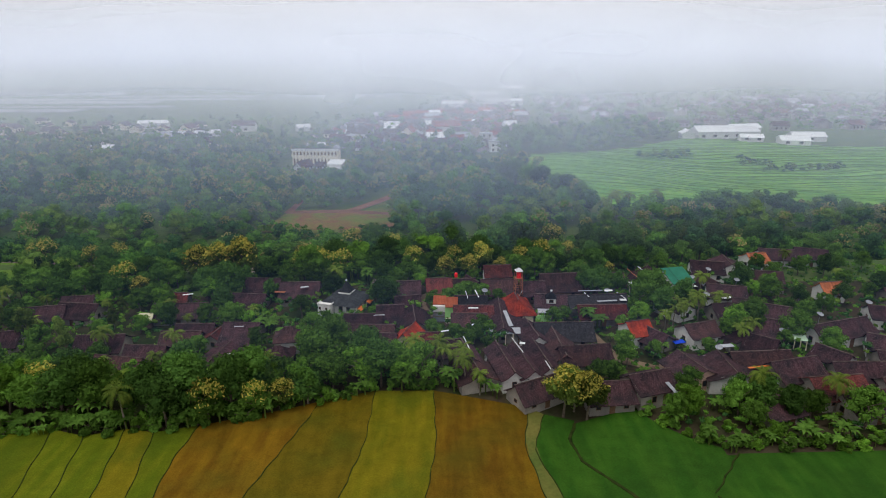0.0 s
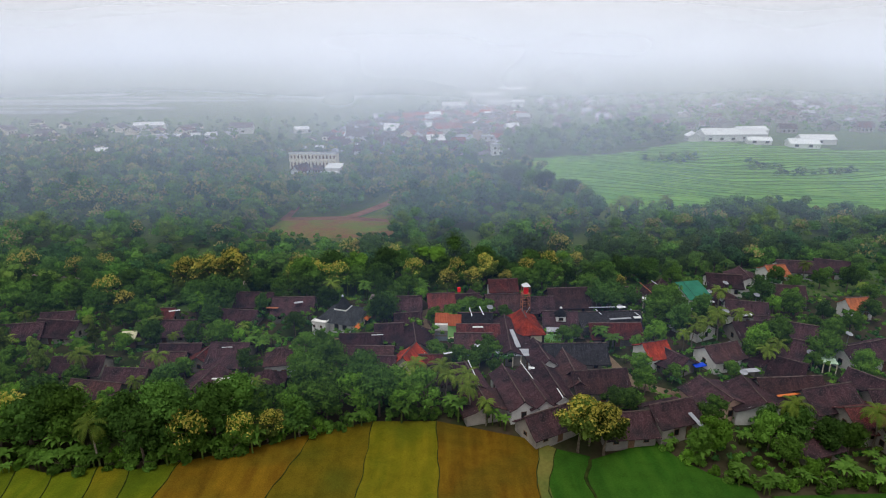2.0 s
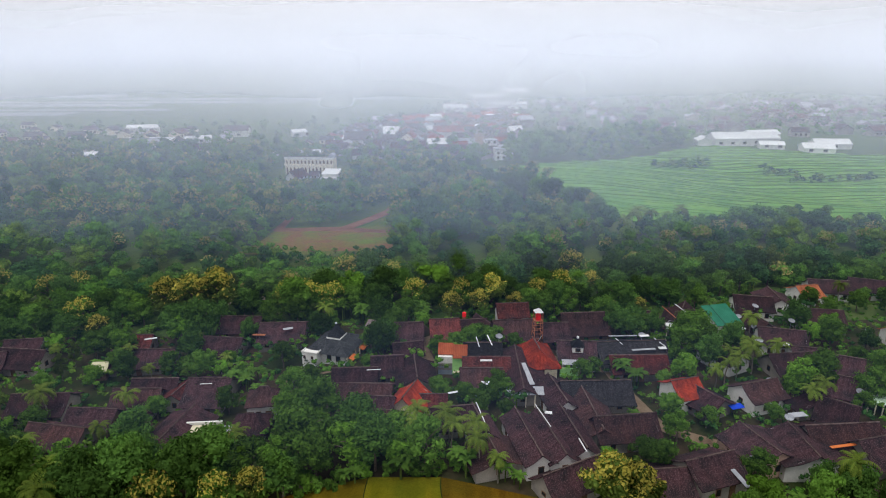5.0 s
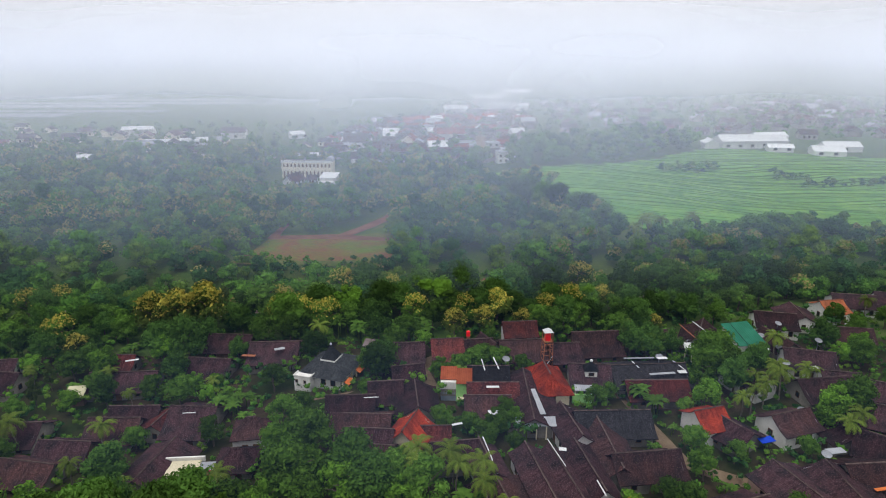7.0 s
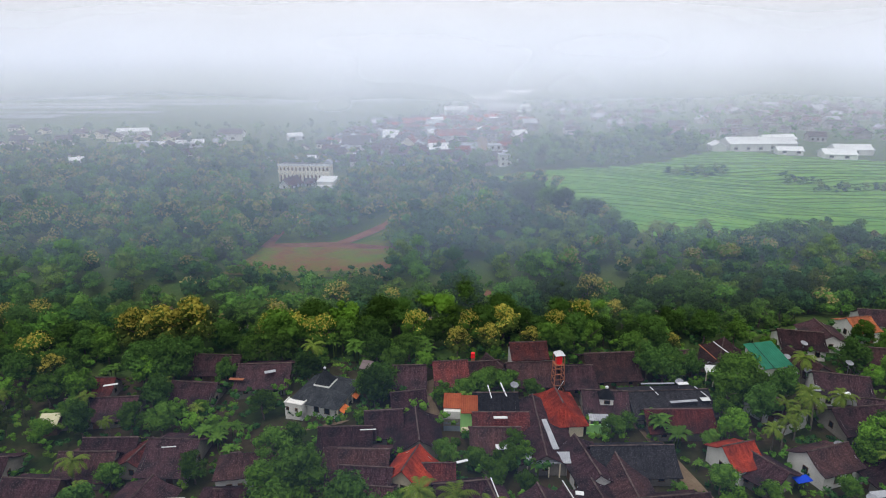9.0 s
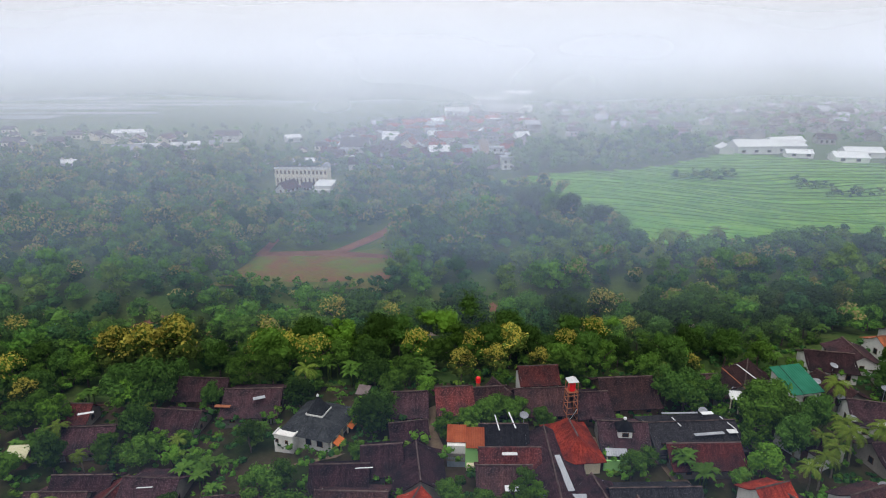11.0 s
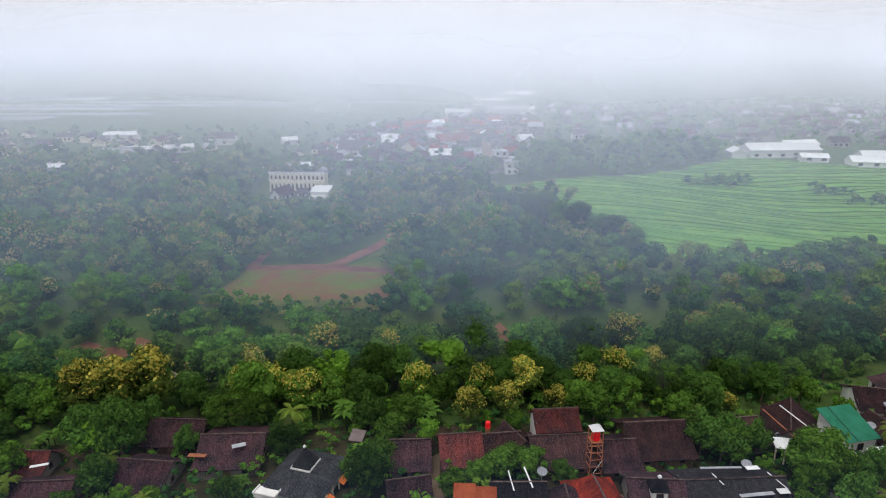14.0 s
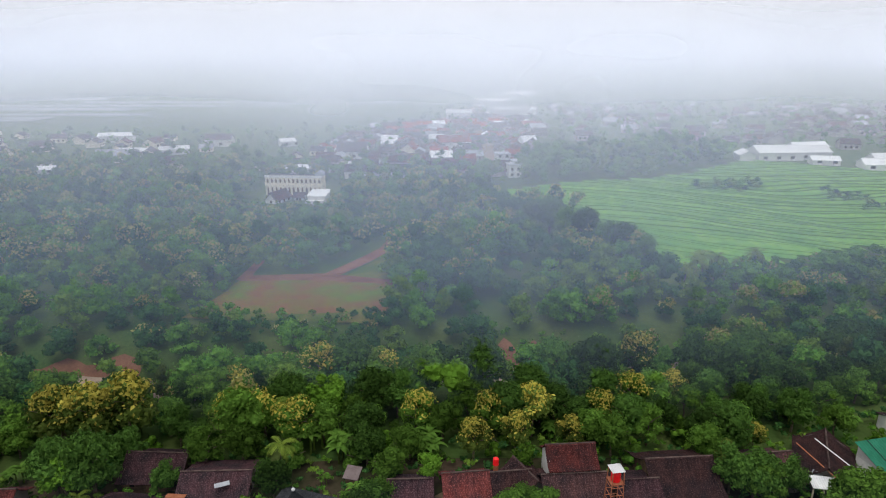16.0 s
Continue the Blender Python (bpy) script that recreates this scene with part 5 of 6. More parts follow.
for row in (
    (172, 438, 2.9, 82, 12, 9, 4.2, 6.4), (192, 443, 2.9, 3, 27, 15, 5.0, 8.2), (214, 446, 2.9, 2, 20, 13, 4.6, 7.4), (211, 426, 2.7, -10, 15, 8, 3.0, 4.8), (233, 413, 2.3, -12, 18, 13, 3.4, 5.8),
    (250, 428, 2.6, -6, 22, 12, 3.6, 6.0), (226, 470, 3.0, 10, 24, 10, 4.0, 6.2),
    (-238, 446, -6.5, 14, 15, 8, 3.0, 4.6), (58, 520, 0.0, 20, 11, 9, 3.5, 6.5), (-214, 512, -6.5, 4, 20, 7, 4.0, 5.6), (-190, 520, -6.5, 24, 20, 7, 4.0, 5.8), (-262, 585, -6.5, 12, 26, 11, 5.0, 7.0), (-120, 560, -6.5, 30, 12, 8, 4.0, 6.0),
    (-84, 432, -6.5, 0, 16, 10, 6.0, 8.0), (16, 735, -3, 0, 26, 12, 6, 9), (74, 740, 0, 0, 44, 12, 6, 8), (60, 860, 0, 0, 40, 12, 6, 8), (110, 980, 0, 0, 40, 16, 6, 9),
):
    shed(*row, SHEET, WALL["white"], "long pale industrial shed with white metal roof")
shed(-40, 430, -6.5, -2, 34, 12, 5.5, 8.5, ROOF["brown"], WALL["white"], "long hall with brown tiled roof behind the school")
shed(-218, 496, -6.5, 8, 26, 10, 4.0, 7.0, GREY_SHEET, WALL["white"], "long hall with a grey sheet roof among the trees")
shed(-172, 562, -6.5, 4, 20, 12, 5.5, 9.0, ROOF["brown"], WALL["white"], "white two-storey house with a brown tiled roof far off")
shed(-62, 500, -5, 0, 20, 20, 5, 10, ROOF["brown"], WALL["white"], "far mosque hall with brown roof")


def town(poly, gap, seed, roofs, limit):
    """Far town houses, each a copy of one of a few models."""
    rng = random.Random(seed)
    models = {}
    xs, ys = [p[0] for p in poly], [p[1] for p in poly]
    spots = []
    for _ in range(limit * 20):
        x, y = rng.uniform(min(xs), max(xs)), rng.uniform(min(ys), max(ys))
        if len(spots) >= limit or not inside(x, y, poly) or any(abs(x - a) < gap and abs(y - b) < gap for a, b in spots) or any(inside(x, y, q) for q in OPEN):
            continue
        spots.append((x, y))
        key = rng.choice(roofs)
        m = pose(x, y, ground(x, y), 0, 0, rng.choice([0, 90]) + rng.uniform(-15, 15)) @ Matrix.Scale(rng.uniform(0.8, 1.25), 4)
        if key not in models:
            t = new("town_house")
            words = {"sheet": "white metal", "grey": "grey metal"}.get(key, ROOF_WORDS.get(key))
            tagged(t, f"small far town house with {words} roof", "house", "town houses")
            walls(11, 9, 3.6, 6.0, "gable", WALL["plaster" if seed % 2 else "cream"], t)
            roof_mesh("roof", 11, 9, 3.6, 6.0, {"sheet": SHEET, "grey": GREY_SHEET}.get(key) or ROOF[key], t, sag=0.03)
            for k in (-3, 0, 3):
                opening("window", t, k, -4.33, 1.0, 1.1, 1.3, 0)
            models[key] = t
            t.matrix_basis = m
        else:
            copy_thing(models[key], m).matrix_basis = m


town([(-100, 440), (-36, 434), (28, 424), (44, 416), (52, 470), (90, 640), (60, 760), (-80, 640)], 8.5, 21, ["scarlet", "red", "brown", "red", "brown", "scarlet", "grey", "brown", "sheet"], 150)
shed(6, 528, -4, 8, 24, 13, 6, 10, ROOF["scarlet"], WALL["white"], "market hall with a bright red tiled roof in the town")
shed(-24, 505, -4.5, 82, 18, 10, 5, 9, ROOF["scarlet"], WALL["cream"], "town hall with a steep red tiled roof")
for x, y, w, h in ((37, 420, 7, 7), (42, 436, 9, 6), (33, 446, 8, 9), (46, 452, 7, 5)):
    t = empty("town_block", x, y, ground(x, y), 8)
    tagged(t, "small white flat-roofed town block beside the terraces", "house", "town blocks")
    part("wall", box(-w / 2, w / 2, -3.5, 3.5, -0.5, h, bevel=0.04), WALL["white"], t)
    part("roof", box(-w / 2 - 0.5, w / 2 + 0.5, -4.2, 4.0, h, h + 0.25), GREY_SHEET, t)
    for z in range(1, h - 1, 3):
        for k in (-1, 1):
            opening("window", t, k * w / 4, -3.53, z, 1.2, 1.3, 0)
town([(-420, 470), (-70, 455), (-60, 560), (-420, 640)], 16, 22, ["brown", "dark", "grey", "brown", "red"], 34)
town([(180, 480), (520, 480), (640, 800), (120, 800), (90, 520)], 13, 23, ["brown", "red", "dark", "grey", "red", "brown"], 150)
sheet("town_road", [[(22 + k * 1.5, 470 + 45 * k), (33 + k * 1.5, 470 + 45 * k)] for k in range(10)], PATH_DIRT, 0.4, "pale road running away through the town", "road")
WATER = surface("flooded_field_water", (0.16, 0.19, 0.19), (0.24, 0.27, 0.27), 0.02, rough=0.6, co="World", vary=0.1)
for k, (x0, x1, y0, y1) in enumerate(((-900, -420, 720, 760), (-820, -330, 780, 800), (-1000, -380, 840, 880), (-700, -200, 900, 925), (-500, -60, 960, 990), (-1100, -500, 1000, 1060))):
    sheet("flooded_field", [along([(x0, y0), (x1, y0 + 12)], 10), along([(x0, y1), (x1, y1 + 12)], 10)], WATER, 0.6, "pale flooded rice field on the far plain", "field")


# ---- near trees ----
# trees that stand out
for kind, x, y, s in (
    ("bloom_b", 22.3, 98.6, 1.05), ("bloom_b", 26.4, 97.6, 0.95), ("bloom_a", 24.6, 100.4, 0.8), ("bloom_a", -41.2, 97.2, 0.85), ("bloom_a", -33.5, 98.6, 0.72), ("bloom_b", -28.4, 101.0, 0.66), ("bloom_a", -74, 103, 0.85),
    ("bloom_b", -63.5, 172, 1.35), ("bloom_b", -57.5, 173.5, 1.45), ("bloom_b", -69.5, 173, 1.25), ("bloom_b", -81.5, 160, 0.8), ("bloom_a", -88, 166, 0.95), ("bloom_b", -39.6, 173.0, 0.95), ("bloom_a", -34.5, 173.5, 0.9),
    ("bloom_b", 1.6, 164.2, 0.8), ("bloom_b", 11.8, 171.0, 1.0), ("bloom_b", 8.4, 166, 0.8), ("bloom_a", 4.2, 170, 0.9), ("bloom_a", 23.0, 170.6, 0.85), ("bloom_b", 39.0, 181.0, 0.75), ("bloom_a", 30.2, 176, 0.9), ("bloom_a", -8.0, 171, 0.85), ("bloom_b", 17.4, 166.4, 0.7),
    ("bloom_b", 47.5, 166.5, 0.55), ("palm", -55.0, 95.5, 1.0), ("palm", 4.8, 107.6, 0.85), ("palm", 7.6, 105.2, 0.6), ("palm", 67.4, 139.6, 0.8), ("palm", 63.6, 142.0, 0.75), ("palm", 57.0, 139.0, 0.7),
    ("palm", -4.8, 112.2, 0.8), ("palm", 0.6, 111.0, 0.85), ("palm", -58.5, 116.5, 0.7), ("palm", -65.0, 107.5, 0.9), ("palm", -33.6, 111.6, 0.75), ("palm", -68.5, 148.0, 0.7), ("palm", -28.5, 172.0, 0.95),
    ("banana_a", -42.6, 140.6, 1.1), ("banana_b", -40.0, 138.6, 1.1), ("banana_a", -37.5, 139.4, 0.9), ("banana_a", 37.4, 133.2, 1.3), ("banana_a", 34.2, 137.2, 1.2), ("banana_b", 47.6, 121.4, 1.0), ("banana_a", 12.4, 126.4, 1.0), ("banana_a", -14.6, 155.6, 1.0),
    ("banana_a", 54.8, 147.4, 1.2), ("banana_a", 8.2, 106.4, 1.0), ("banana_b", 10.6, 104.6, 0.9),
    ("round_a", 52.2, 148.6, 0.9), ("light_a", 49.6, 143.8, 0.8), ("light_a", 47.4, 140.6, 0.6), ("round_c", 55.6, 144.6, 0.9), ("dark_a", 43.0, 155.2, 0.8), ("dark_a", 39.2, 156.4, 0.8), ("light_a", 46.6, 150.6, 0.45), ("round_a", 38.6, 164.0, 0.7),
    ("round_c", 57.6, 120.6, 0.5), ("light_a", 67.2, 129.6, 0.95), ("round_a", 71.4, 131.2, 0.9), ("light_a", 64.4, 126.2, 0.75), ("round_c", 45.2, 119.4, 0.5), ("round_c", -1.2, 128.8, 0.6), ("round_c", 3.4, 127.6, 0.55),
    ("light_a", 9.2, 131.4, 0.6), ("light_a", 11.4, 128.8, 0.55), ("round_a", 7.6, 151.0, 0.55), ("round_c", 11.4, 150.6, 0.6), ("round_c", 3.6, 149.6, 0.5), ("round_b", -13.6, 148.6, 0.65), ("round_c", -12.6, 152.0, 0.7), ("light_a", -15.2, 139.6, 0.5),
    ("light_a", -26.8, 119.0, 0.95), ("round_a", -22.4, 121.2, 0.95), ("light_a", -21.0, 113.0, 0.9), ("round_c", -29.0, 130.6, 0.8), ("round_c", -34.5, 144.6, 0.7), ("light_a", -51.0, 147.0, 0.55), ("light_a", -46.6, 146.4, 0.5), ("light_a", -62.0, 160.0, 0.9), ("round_a", 29.6, 137.6, 0.42),
    ("round_c", 33.0, 107.8, 0.7), ("round_c", 30.6, 109.4, 0.6), ("light_a", 44.0, 97.6, 0.85), ("round_c", 41.4, 96.6, 0.75), ("dark_a", 58.4, 99.4, 0.8), ("dark_a", 62.8, 97.4, 0.7), ("dark_a", 54.8, 101.6, 0.65), ("round_c", -11.8, 158.2, 0.8), ("light_a", 56.8, 92.0, 0.4), ("round_a", 33, 312, 1.25), ("round_b", 38, 307, 1.3), ("round_a", 43, 300, 1.3), ("round_b", 48, 293, 1.2), ("round_a", 36, 317, 1.2), ("round_a", 54, 284, 1.2), ("round_b", 58, 278, 1.1), ("round_a", 62, 270, 1.1),
    ("light_a", -62.3, 162.4, 0.95), ("palm", -56.6, 154.3, 0.60), ("palm", -61.7, 142.4, 0.50), ("palm", -46.6, 145.0, 0.50), ("banana_a", -41.7, 137.5, 1.20), ("banana_b", -39.6, 136.5, 1.10),
    ("light_a", -46.8, 142.0, 0.50), ("banana_a", -72.3, 163.8, 1.10), ("dark_a", -66.7, 142.6, 0.75), ("round_c", -57.6, 143.5, 0.75), ("dark_a", -55.7, 150.0, 0.80), ("round_c", -70.9, 146.8, 0.70),
    ("round_b", -14.1, 146.3, 0.72), ("round_c", -16.1, 149.3, 0.70), ("light_a", -16.1, 140.6, 0.42), ("round_c", 9.1, 150.1, 0.62), ("round_a", 6.0, 149.6, 0.60), ("round_c", 2.1, 148.2, 0.60),
    ("banana_a", -15.4, 153.8, 1.10), ("slim_a", 38.7, 158.3, 0.75), ("round_c", 42.9, 153.3, 0.85), ("dark_a", 41.7, 154.4, 0.80), ("round_c", 26.6, 135.3, 0.60), ("banana_a", 34.8, 136.7, 1.35),
    ("round_a", 54.9, 149.0, 0.95), ("light_a", 52.5, 150.3, 0.80), ("round_c", 55.1, 145.9, 0.85), ("dark_a", 54.1, 139.9, 0.85), ("banana_a", 55.8, 145.0, 1.30), ("light_a", 46.7, 135.3, 0.75),
    ("palm", 54.1, 132.8, 0.75), ("palm", 62.2, 138.5, 0.80), ("palm", 57.8, 135.7, 0.70), ("palm", 51.9, 131.9, 0.65), ("round_b", -57.2, 159.9, 1.00), ("dark_a", -64.0, 161.4, 1.00),
    ("round_a", -36.9, 170.5, 1.10), ("light_a", -24.0, 176.0, 1.15), ("bloom_a", -27.4, 168.9, 0.90), ("light_a", -12.6, 166.3, 0.50), ("palm", 59.0, 101.0, 0.95), ("palm", 72.0, 99.5, 0.90),
    ("palm", 68.5, 125.5, 0.75), ("palm", 65.0, 123.5, 0.70), ("palm", 0.2, 113.5, 0.95), ("palm", 4.4, 112.2, 0.85), ("palm", -4.6, 115.0, 0.90), ("palm", -74.8, 128.0, 0.90),
    ("palm", -59.7, 127.4, 0.80), ("palm", -57.7, 101.5, 0.90),
    ("palm", 74, 253, 1.3), ("palm", 79, 256, 1.1), ("palm", 70, 249, 1.2), ("palm", 92, 258, 1.2), ("palm", 66, 246, 1.1), ("palm", 85, 254, 1.0),
):
    TAKEN.append((x, y))
    plant(kind, x, y, s, (x * 37 + y * 91) % 360)

NEAR_EDGE = [(-95, 93), (-68, 92), (-52, 96), (-38, 97), (-22, 103), (-11, 107), (5, 108), (5, 114), (-10, 113), (-22, 112), (-28, 107), (-48, 104.5), (-56, 108), (-95, 108)]
for k in range(26):
    x = -92 + k * 1.45 + random.uniform(-0.6, 0.6)
    y = 93.0 + 0.06 * (x + 90) + random.uniform(-0.9, 2.2)
    TAKEN.append((x, y))
    plant(("banana_a", "banana_b", "shrub_b", "banana_a", "shrub_a")[k % 5], x, y, random.uniform(0.6, 1.2))
for k in range(40):
    x = 37 + k * 1.15 + random.uniform(-0.5, 0.5)
    y = (96.5 - 0.85 * (x - 38) if x < 48 else 88.6) + random.uniform(-0.4, 2.6)
    TAKEN.append((x, y))
    plant(("shrub_a", "banana_b", "shrub_b", "shrub_a", "banana_a", "shrub_b")[k % 6], x, y, random.uniform(0.55, 1.15))
scatter(NEAR_EDGE, 3.6, ["round_a", "round_b", "round_c", "dark_a", "round_b", "light_a", "round_a", "light_a"], (0.75, 1.12), seed=2, keep_off=-1.0, limit=85)
scatter([(-95, 92), (-52, 95), (-38, 96), (-22, 102.5), (-11, 106), (8, 107), (8, 110), (-22, 106), (-52, 99), (-95, 96)], 1.6, ["shrub_a", "shrub_a", "shrub_b", "banana_b"], (0.8, 1.5), seed=33, keep_off=-1, limit=120)
scatter([(36, 97), (50, 89.5), (85, 89), (85, 97), (45, 101)], 3.4, ["banana_a", "banana_b", "round_c", "shrub_a", "dark_a", "shrub_b"], (0.7, 1.0), seed=4, limit=50, keep_off=0)
BACK = [(-130, 160), (-75, 166), (-45, 170), (-10, 165), (10, 168), (40, 168), (62, 178), (85, 188), (110, 196), (140, 200), (140, 215), (60, 200), (0, 190), (-130, 192)]
HOUSES += [(-31.5, 140.2, 3.5), (-28, 139, 2.5), (-23, 200, 7)]
BELT = [(-120, 158), (-60, 162), (-45, 165), (-10, 162.5), (10, 163), (40, 164), (62, 174), (85, 184), (85, 190), (62, 184), (20, 178), (-120, 178)]
scatter(BELT, 3.3, ["dark_a", "round_c", "round_a", "round_b", "round_c", "dark_a", "shrub_a"], (0.62, 0.95), seed=41, keep_off=0.3, limit=90)
scatter(BELT, 1.9, ["shrub_a", "shrub_b", "shrub_a", "banana_a"], (0.9, 1.5), seed=42, keep_off=0.0, limit=80)
scatter(BACK, 4.6, ["round_a", "round_b", "dark_a", "bloom_a", "round_c", "round_b", "slim_a", "layer_a", "dark_a"], (0.8, 1.15), seed=5, keep_off=0.5, limit=50)
scatter([(-120, 110), (-26, 110), (-26, 162), (-120, 162)], 3.8, ["round_a", "round_c", "dark_a", "light_a", "slim_a", "palm", "banana_a", "shrub_a"], (0.55, 0.95), seed=6, keep_off=0.6, limit=62)
scatter([(-28, 106), (46, 106), (46, 162), (-28, 162)], 4.0, ["round_c", "light_a", "shrub_a", "banana_b", "shrub_b"], (0.5, 0.75), seed=7, keep_off=1.2, limit=40)
scatter([(46, 96), (125, 96), (125, 180), (46, 170)], 4.0, ["round_c", "round_a", "light_a", "palm", "banana_a", "dark_a"], (0.5, 0.85), seed=8, keep_off=0.8, limit=62)

# ---- far woods ----
WOOD_LEAVES = [LEAF["wood_a"], LEAF["wood_b"], LEAF["wood_c"], LEAF["bright"], LEAF["far_bloom"]]
HAZE_TINTED_LEAVES = [LEAF["far_a"], LEAF["far_b"], LEAF["far_c"], LEAF["far_b"], LEAF["far_bloom"]]


def billows(rng, radius, height, base, lobes, per_lobe, leaf):
    """A dense crown of rough puffs heaped into a dome, with leaves standing off their upper sides."""
    pts, nrm, cores = [], [], []
    for k in range(lobes):
        up = rng.uniform(0, 1) ** 0.8
        a = k * 2.4 + rng.uniform(-0.5, 0.5)
        spread = radius * 0.78 * math.sqrt(max(0.03, 1 - up * up)) * math.sqrt(rng.uniform(0.25, 1))
        c = np.array([spread * math.cos(a), spread * math.sin(a), base + height * up])
        r = radius * rng.uniform(0.27, 0.44)
        cores.append(c + PUFF * rng.uniform(0.5, 0.95, (len(PUFF), 1)) * r * np.array([1, 1, 0.82]))
        d = rng.normal(size=(per_lobe, 3))
        d[:, 2] = np.abs(d[:, 2]) * 0.9 - 0.2
        d /= np.linalg.norm(d, axis=1, keepdims=True)
        pts.append(c + d * r * rng.uniform(0.78, 1.32, (per_lobe, 1)) * np.array([1, 1, 0.85]))
        m = d + rng.normal(scale=0.75, size=d.shape)
        nrm.append(m / np.linalg.norm(m, axis=1, keepdims=True))
    pts, nrm = np.concatenate(pts), np.concatenate(nrm)
    return pts, nrm, diamonds(pts, nrm, leaf, rng, 1.5, 0.3), np.concatenate(cores)


def woods(name, poly, gap, per_lobe, leaf, seed, label, size=(0.75, 1.35), flowering=0.15, clear=None, lobes=9, stands=0.3):
    """Trees in a polygon, taller and lower in stands."""
    rng = np.random.default_rng(seed)
    xs, ys = [p[0] for p in poly], [p[1] for p in poly]
    V, S, F, total, spots = [], [], [], 0, {}
    area = (max(xs) - min(xs)) * (max(ys) - min(ys))
    for _ in range(int(area / gap / gap * 4)):
        x, y = rng.uniform(min(xs), max(xs)), rng.uniform(min(ys), max(ys))
        cell = (int(x // gap), int(y // gap))
        if cell in spots or not inside(x, y, poly) or any(inside(x, y, q) for q in (OPEN if clear is None else clear)) or (y < 176 and any(math.hypot(x - a, y - b) < r + 0.3 for a, b, r in HOUSES)):
            continue
        if any(abs(x - a) < gap * 0.8 and abs(y - b) < gap * 0.8 for i in (-1, 0, 1) for j in (-1, 0, 1) for a, b in [spots.get((cell[0] + i, cell[1] + j), (1e9, 1e9))]):
            continue
        spots[cell] = (x, y)
        s = rng.uniform(*size) * (1 + stands * 1.6 * noise.noise((x / 26, y / 26, seed)))
        pts, nrm, v, cores = billows(rng, 4.0 * s * rng.uniform(0.85, 1.15), 6.0 * s * rng.uniform(0.8, 1.25), 2.2 * s, lobes, per_lobe, leaf)
        v, f, extra = with_cores(v, len(pts), cores, total, PUFF, PUFF_FACES)
        V.append(v + np.array([x, y, ground(x, y) - 0.5]))
        F += f
        total += len(v)
        tone = rng.choice([0, 1, 2, 3], p=[0.34, 0.36, 0.18, 0.12])
        slot = np.full(len(pts), tone)
        if rng.uniform() < flowering:
            up = (pts[:, 2] - 2.2 * s) / (6.0 * s)
            slot[(up > 0.6) & (rng.uniform(size=len(pts)) < 0.6)] = 4
        S.append(np.concatenate([slot, np.full(extra, tone)]))
    V, S = np.concatenate(V), np.concatenate(S)
    tagged(mesh_object(name, V.tolist(), F, HAZE_TINTED_LEAVES if min(ys) > 255 else WOOD_LEAVES, slots=S.tolist()), label, "woods", kind="stuff")


woods("ravine_woods", [(-190, 176), (-10, 176), (5, 179), (60, 187), (190, 203), (210, 245), (140, 258), (70, 250), (20, 262), (-190, 262)], 6.0, 42, 0.56, 11, "dense green woods on the ravine slopes", (0.7, 1.2), 0.16, lobes=11, stands=0.3)
woods("valley_woods", [(-260, 262), (18, 262), (64, 262), (56, 300), (50, 330), (22, 348), (22, 372), (-260, 400)], 7.0, 38, 0.68, 12, "hazy green woods across the valley", (0.85, 1.35), 0.38, lobes=11, stands=0.35)
woods("hill_woods", [(-420, 260), (-255, 262), (-258, 400), (20, 372), (30, 402), (24, 418), (-40, 428), (-110, 470), (-420, 480)], 7.2, 22, 0.85, 13, "hazy blue-green woods round the school", (0.85, 1.5), 0.25, lobes=7)
woods("field_side_woods", [(40, 398), (75, 400), (104, 398), (126, 408), (160, 432), (166, 446), (150, 485), (45, 462)], 6.5, 16, 0.8, 14, "dark trees behind the rice terraces", (1.0, 1.5), 0.0, lobes=7)
woods("town_trees", [(-560, 440), (30, 470), (560, 470), (760, 900), (30, 900), (-60, 660), (-300, 620), (-760, 640)], 18, 8, 1.2, 15, "scattered hazy trees among the town roofs", (0.6, 1.1), 0.0, lobes=5)
woods("village_undergrowth", [(-125, 99), (-22, 107), (10, 109), (36, 99), (50, 91), (120, 91), (130, 180), (60, 176), (0, 168), (-125, 166)], 2.2, 10, 0.4, 19, "low green undergrowth and weeds between the houses", (0.2, 0.44), 0.0, [[(20, 95), (50, 95), (50, 90), (20, 90)]], 2)
woods("field_scrub", FIELD_FRONT, 3.0, 14, 0.45, 17, "low green scrub below the cleared field", (0.3, 0.5), 0.1, [DIRT], 6)
woods("river_scrub", [(11, 197), (25, 197), (31, 208), (31, 228), (8, 226)], 3.2, 14, 0.45, 27, "low scrub on the banks of the river", (0.2, 0.36), 0.0, [[(5, 206), (32, 208), (32, 221), (5, 219)]], 5)
woods("school_scrub", SCHOOL_FRONT, 4.0, 12, 0.6, 18, "low scrub before the school", (0.3, 0.5), 0.3, [DIRT], 6)
woods("terrace_trees", [(66, 250), (84, 266), (114, 273), (140, 283), (152, 288), (160, 277), (172, 258), (200, 254), (240, 258), (330, 290), (350, 280), (215, 225), (120, 235)], 6.0, 22, 0.6, 16, "trees along the lower edge of the terraces", (0.38, 0.7))
for seed, poly in enumerate(([(118, 372), (140, 366), (152, 372), (142, 380), (122, 380)], [(170, 352), (188, 350), (190, 360), (174, 364)], [(178, 338), (215, 340), (230, 347), (182, 345)])):
    woods("field_hedge", poly, 3.0, 12, 0.5, 50 + seed, "dark hedge and scrub between the rice terraces", (0.32, 0.55), 0.0, [], 6)


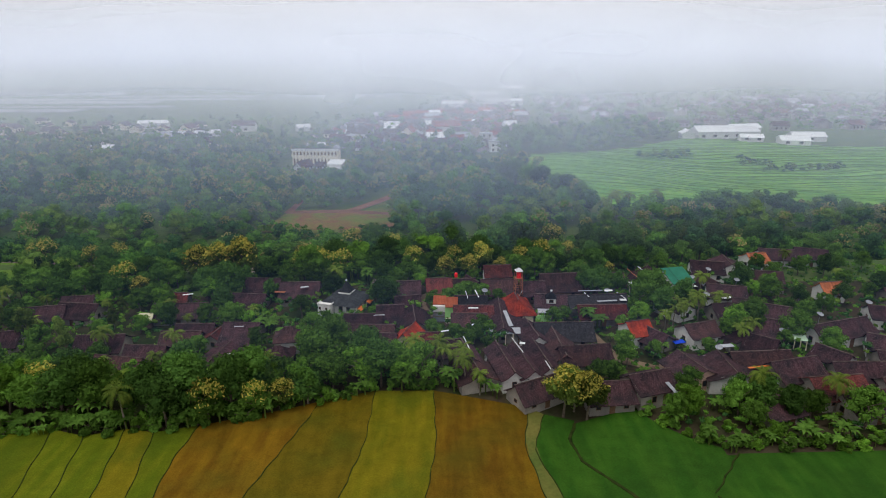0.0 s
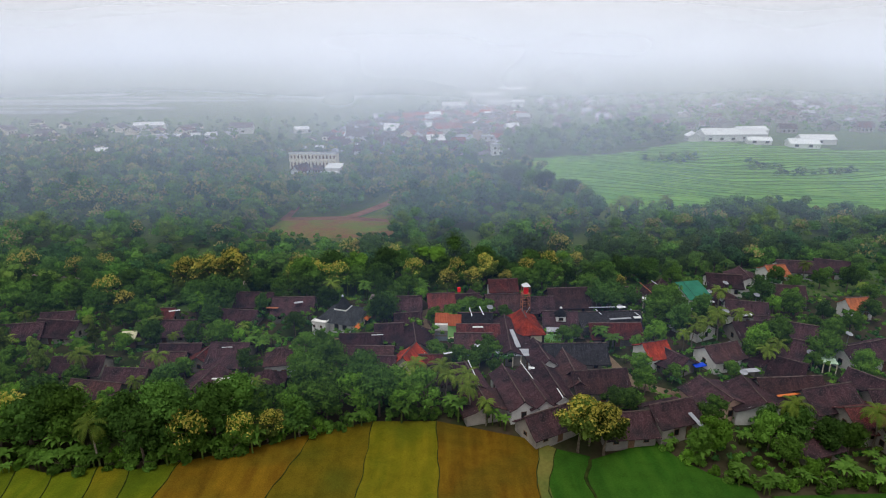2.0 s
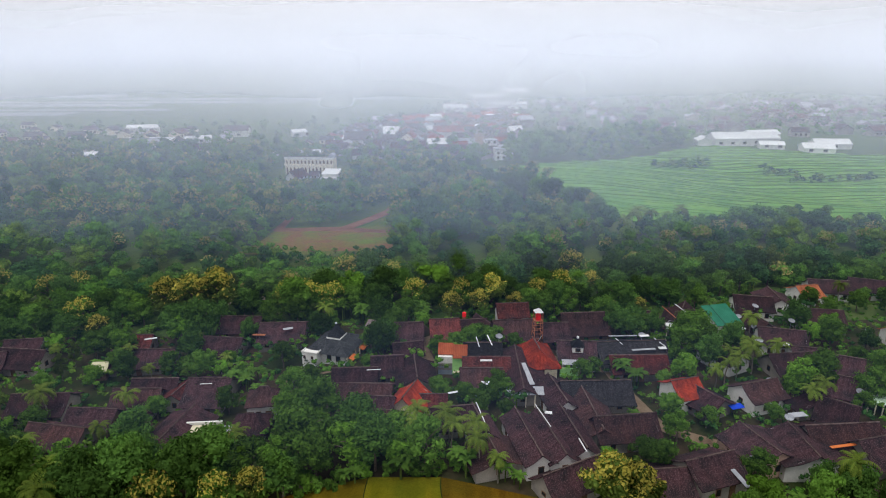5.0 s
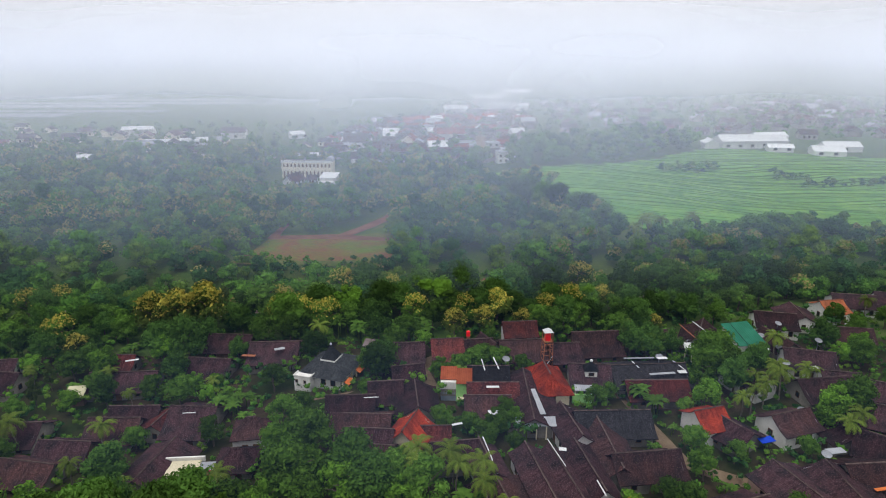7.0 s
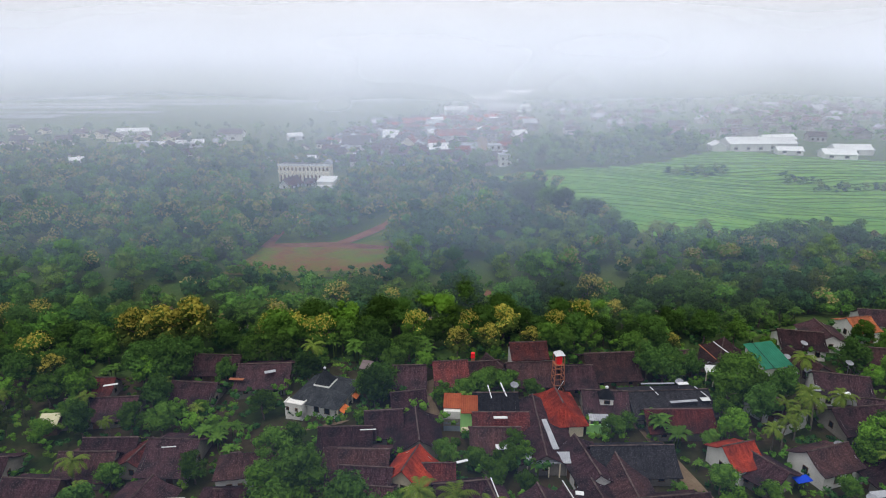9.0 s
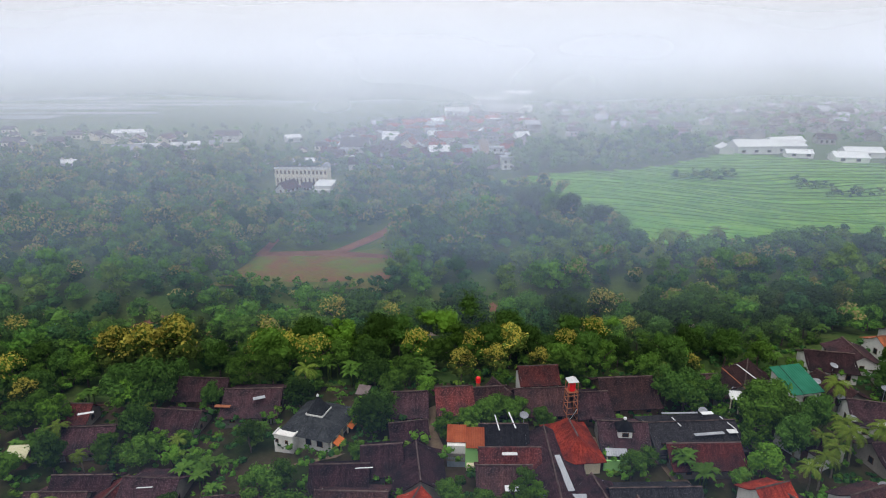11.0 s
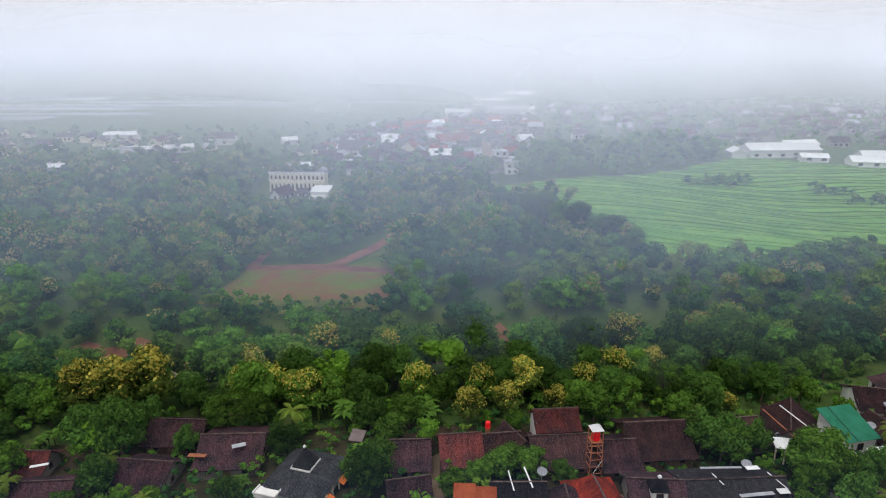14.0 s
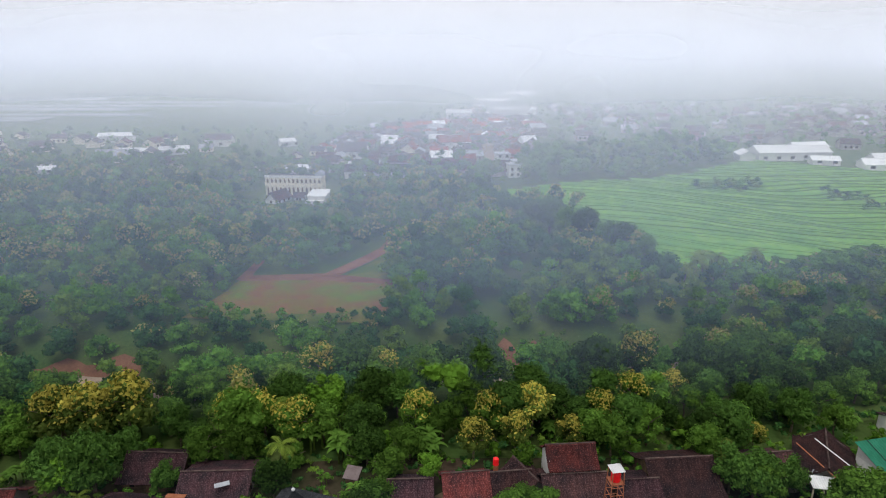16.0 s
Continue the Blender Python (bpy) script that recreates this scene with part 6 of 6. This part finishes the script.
# ---- haze sheets and backdrop ----
def mist_sheet(y, thick, z0, z1, z2, z3, colour):
    """A see-through sheet tinted to imitate haze; it leans away, thin at its foot and its top and uneven along its
    width.
    """
    m = Nodes("mist", 1.0)
    pos = m.coords("World")
    xyz = m.n.new("ShaderNodeSeparateXYZ")
    m.l.new(pos, xyz.inputs[0])
    rise = m.add("ShaderNodeMapRange", From_Min=z0, From_Max=z1, To_Min=0.0, To_Max=thick)
    fall = m.add("ShaderNodeMapRange", From_Min=z2, From_Max=z3, To_Min=1.0, To_Max=0.0)
    st = m.add("ShaderNodeMapping")
    st.inputs["Scale"].default_value = (1.0, 0.5, 2.2)
    m.l.new(pos, st.inputs["Vector"])
    patch = m.add("ShaderNodeMapRange", From_Min=0.3, From_Max=0.7, To_Min=0.72, To_Max=1.25)
    m.l.new(m.noise(st.outputs[0], 2.6 / y, 2.0), patch.inputs["Value"])
    for node in (rise, fall):
        node.interpolation_type = "SMOOTHSTEP"
        m.l.new(xyz.outputs["Z"], node.inputs["Value"])
    a = m.n.new("ShaderNodeMath")
    b = m.n.new("ShaderNodeMath")
    a.operation = b.operation = "MULTIPLY"
    m.l.new(rise.outputs[0], a.inputs[0])
    m.l.new(fall.outputs[0], a.inputs[1])
    m.l.new(a.outputs[0], b.inputs[0])
    m.l.new(patch.outputs[0], b.inputs[1])
    diffuse = m.n.new("ShaderNodeBsdfDiffuse")
    diffuse.inputs["Color"].default_value = (*colour, 1)
    clear = m.n.new("ShaderNodeBsdfTransparent")
    mix = m.n.new("ShaderNodeMixShader")
    m.l.new(b.outputs[0], mix.inputs[0])
    m.l.new(clear.outputs[0], mix.inputs[1])
    m.l.new(diffuse.outputs[0], mix.inputs[2])
    m.l.new(mix.outputs[0], m.n["Material Output"].inputs["Surface"])
    wide = 1.3 * y + 200
    verts = [(x, y + z - z0, z) for z in (z0, (z0 + z3) / 2, z3) for x in (-wide, 0, wide)]
    faces = [(k, k + 1, k + 4, k + 3) for k in (0, 1, 3, 4)]
    tagged(mesh_object("mist", verts, faces, m.mat), "see-through tinted sheet imitating pale haze over the valley", "mist", "mist banks", "stuff")


# haze is put into the sheet colours: blue and thin near, pale and dense far
AIR_TINT, FOG_TINT = (0.48, 0.64, 1.0), (0.76, 0.81, 0.91)
for row in ((98, 0.017, 2, 14, 18, 30, (0.3, 0.5, 1.0)), (170, 0.08, 0, 24, 60, 85, AIR_TINT), (222, 0.102, -10, 16, 60, 90, (0.6, 0.73, 0.98)), (285, 0.1, -8, 18, 60, 100, (0.7, 0.79, 0.96)),
            (370, 0.14, -8, 20, 60, 110, FOG_TINT), (480, 0.25, -8, 24, 62, 135, FOG_TINT), (660, 0.42, -8, 32, 64, 165, FOG_TINT), (1050, 0.66, -8, 52, 64, 200, FOG_TINT)):
    mist_sheet(*row)
# far sheet that glows in haze colours, dark at its foot, sky-pale above
hz = Nodes("haze_backdrop", 1.0)
em = hz.n.new("ShaderNodeEmission")
up = hz.n.new("ShaderNodeSeparateXYZ")
hz.l.new(hz.coords("World"), up.inputs[0])
rise = hz.add("ShaderNodeMapRange", From_Min=-12.0, From_Max=72.0)
rise.interpolation_type = "SMOOTHSTEP"
hz.l.new(up.outputs["Z"], rise.inputs["Value"])
hz.l.new(hz.ramp(rise.outputs[0], [(0.0, (0.1, 0.13, 0.15)), (1.0, (0.6, 0.64, 0.69))]), em.inputs[0])
hz.l.new(em.outputs[0], hz.n["Material Output"].inputs["Surface"])
verts = [(3000 * math.sin(a), 3000 * math.cos(a), z) for a in np.linspace(-1.3, 1.3, 33) for z in (-60, 72)]
tagged(mesh_object("backdrop", verts, [(2 * i, 2 * i + 2, 2 * i + 3, 2 * i + 1) for i in range(32)], hz.mat), "glowing backdrop sheet coloured as pale horizon haze", "haze", kind="structure")
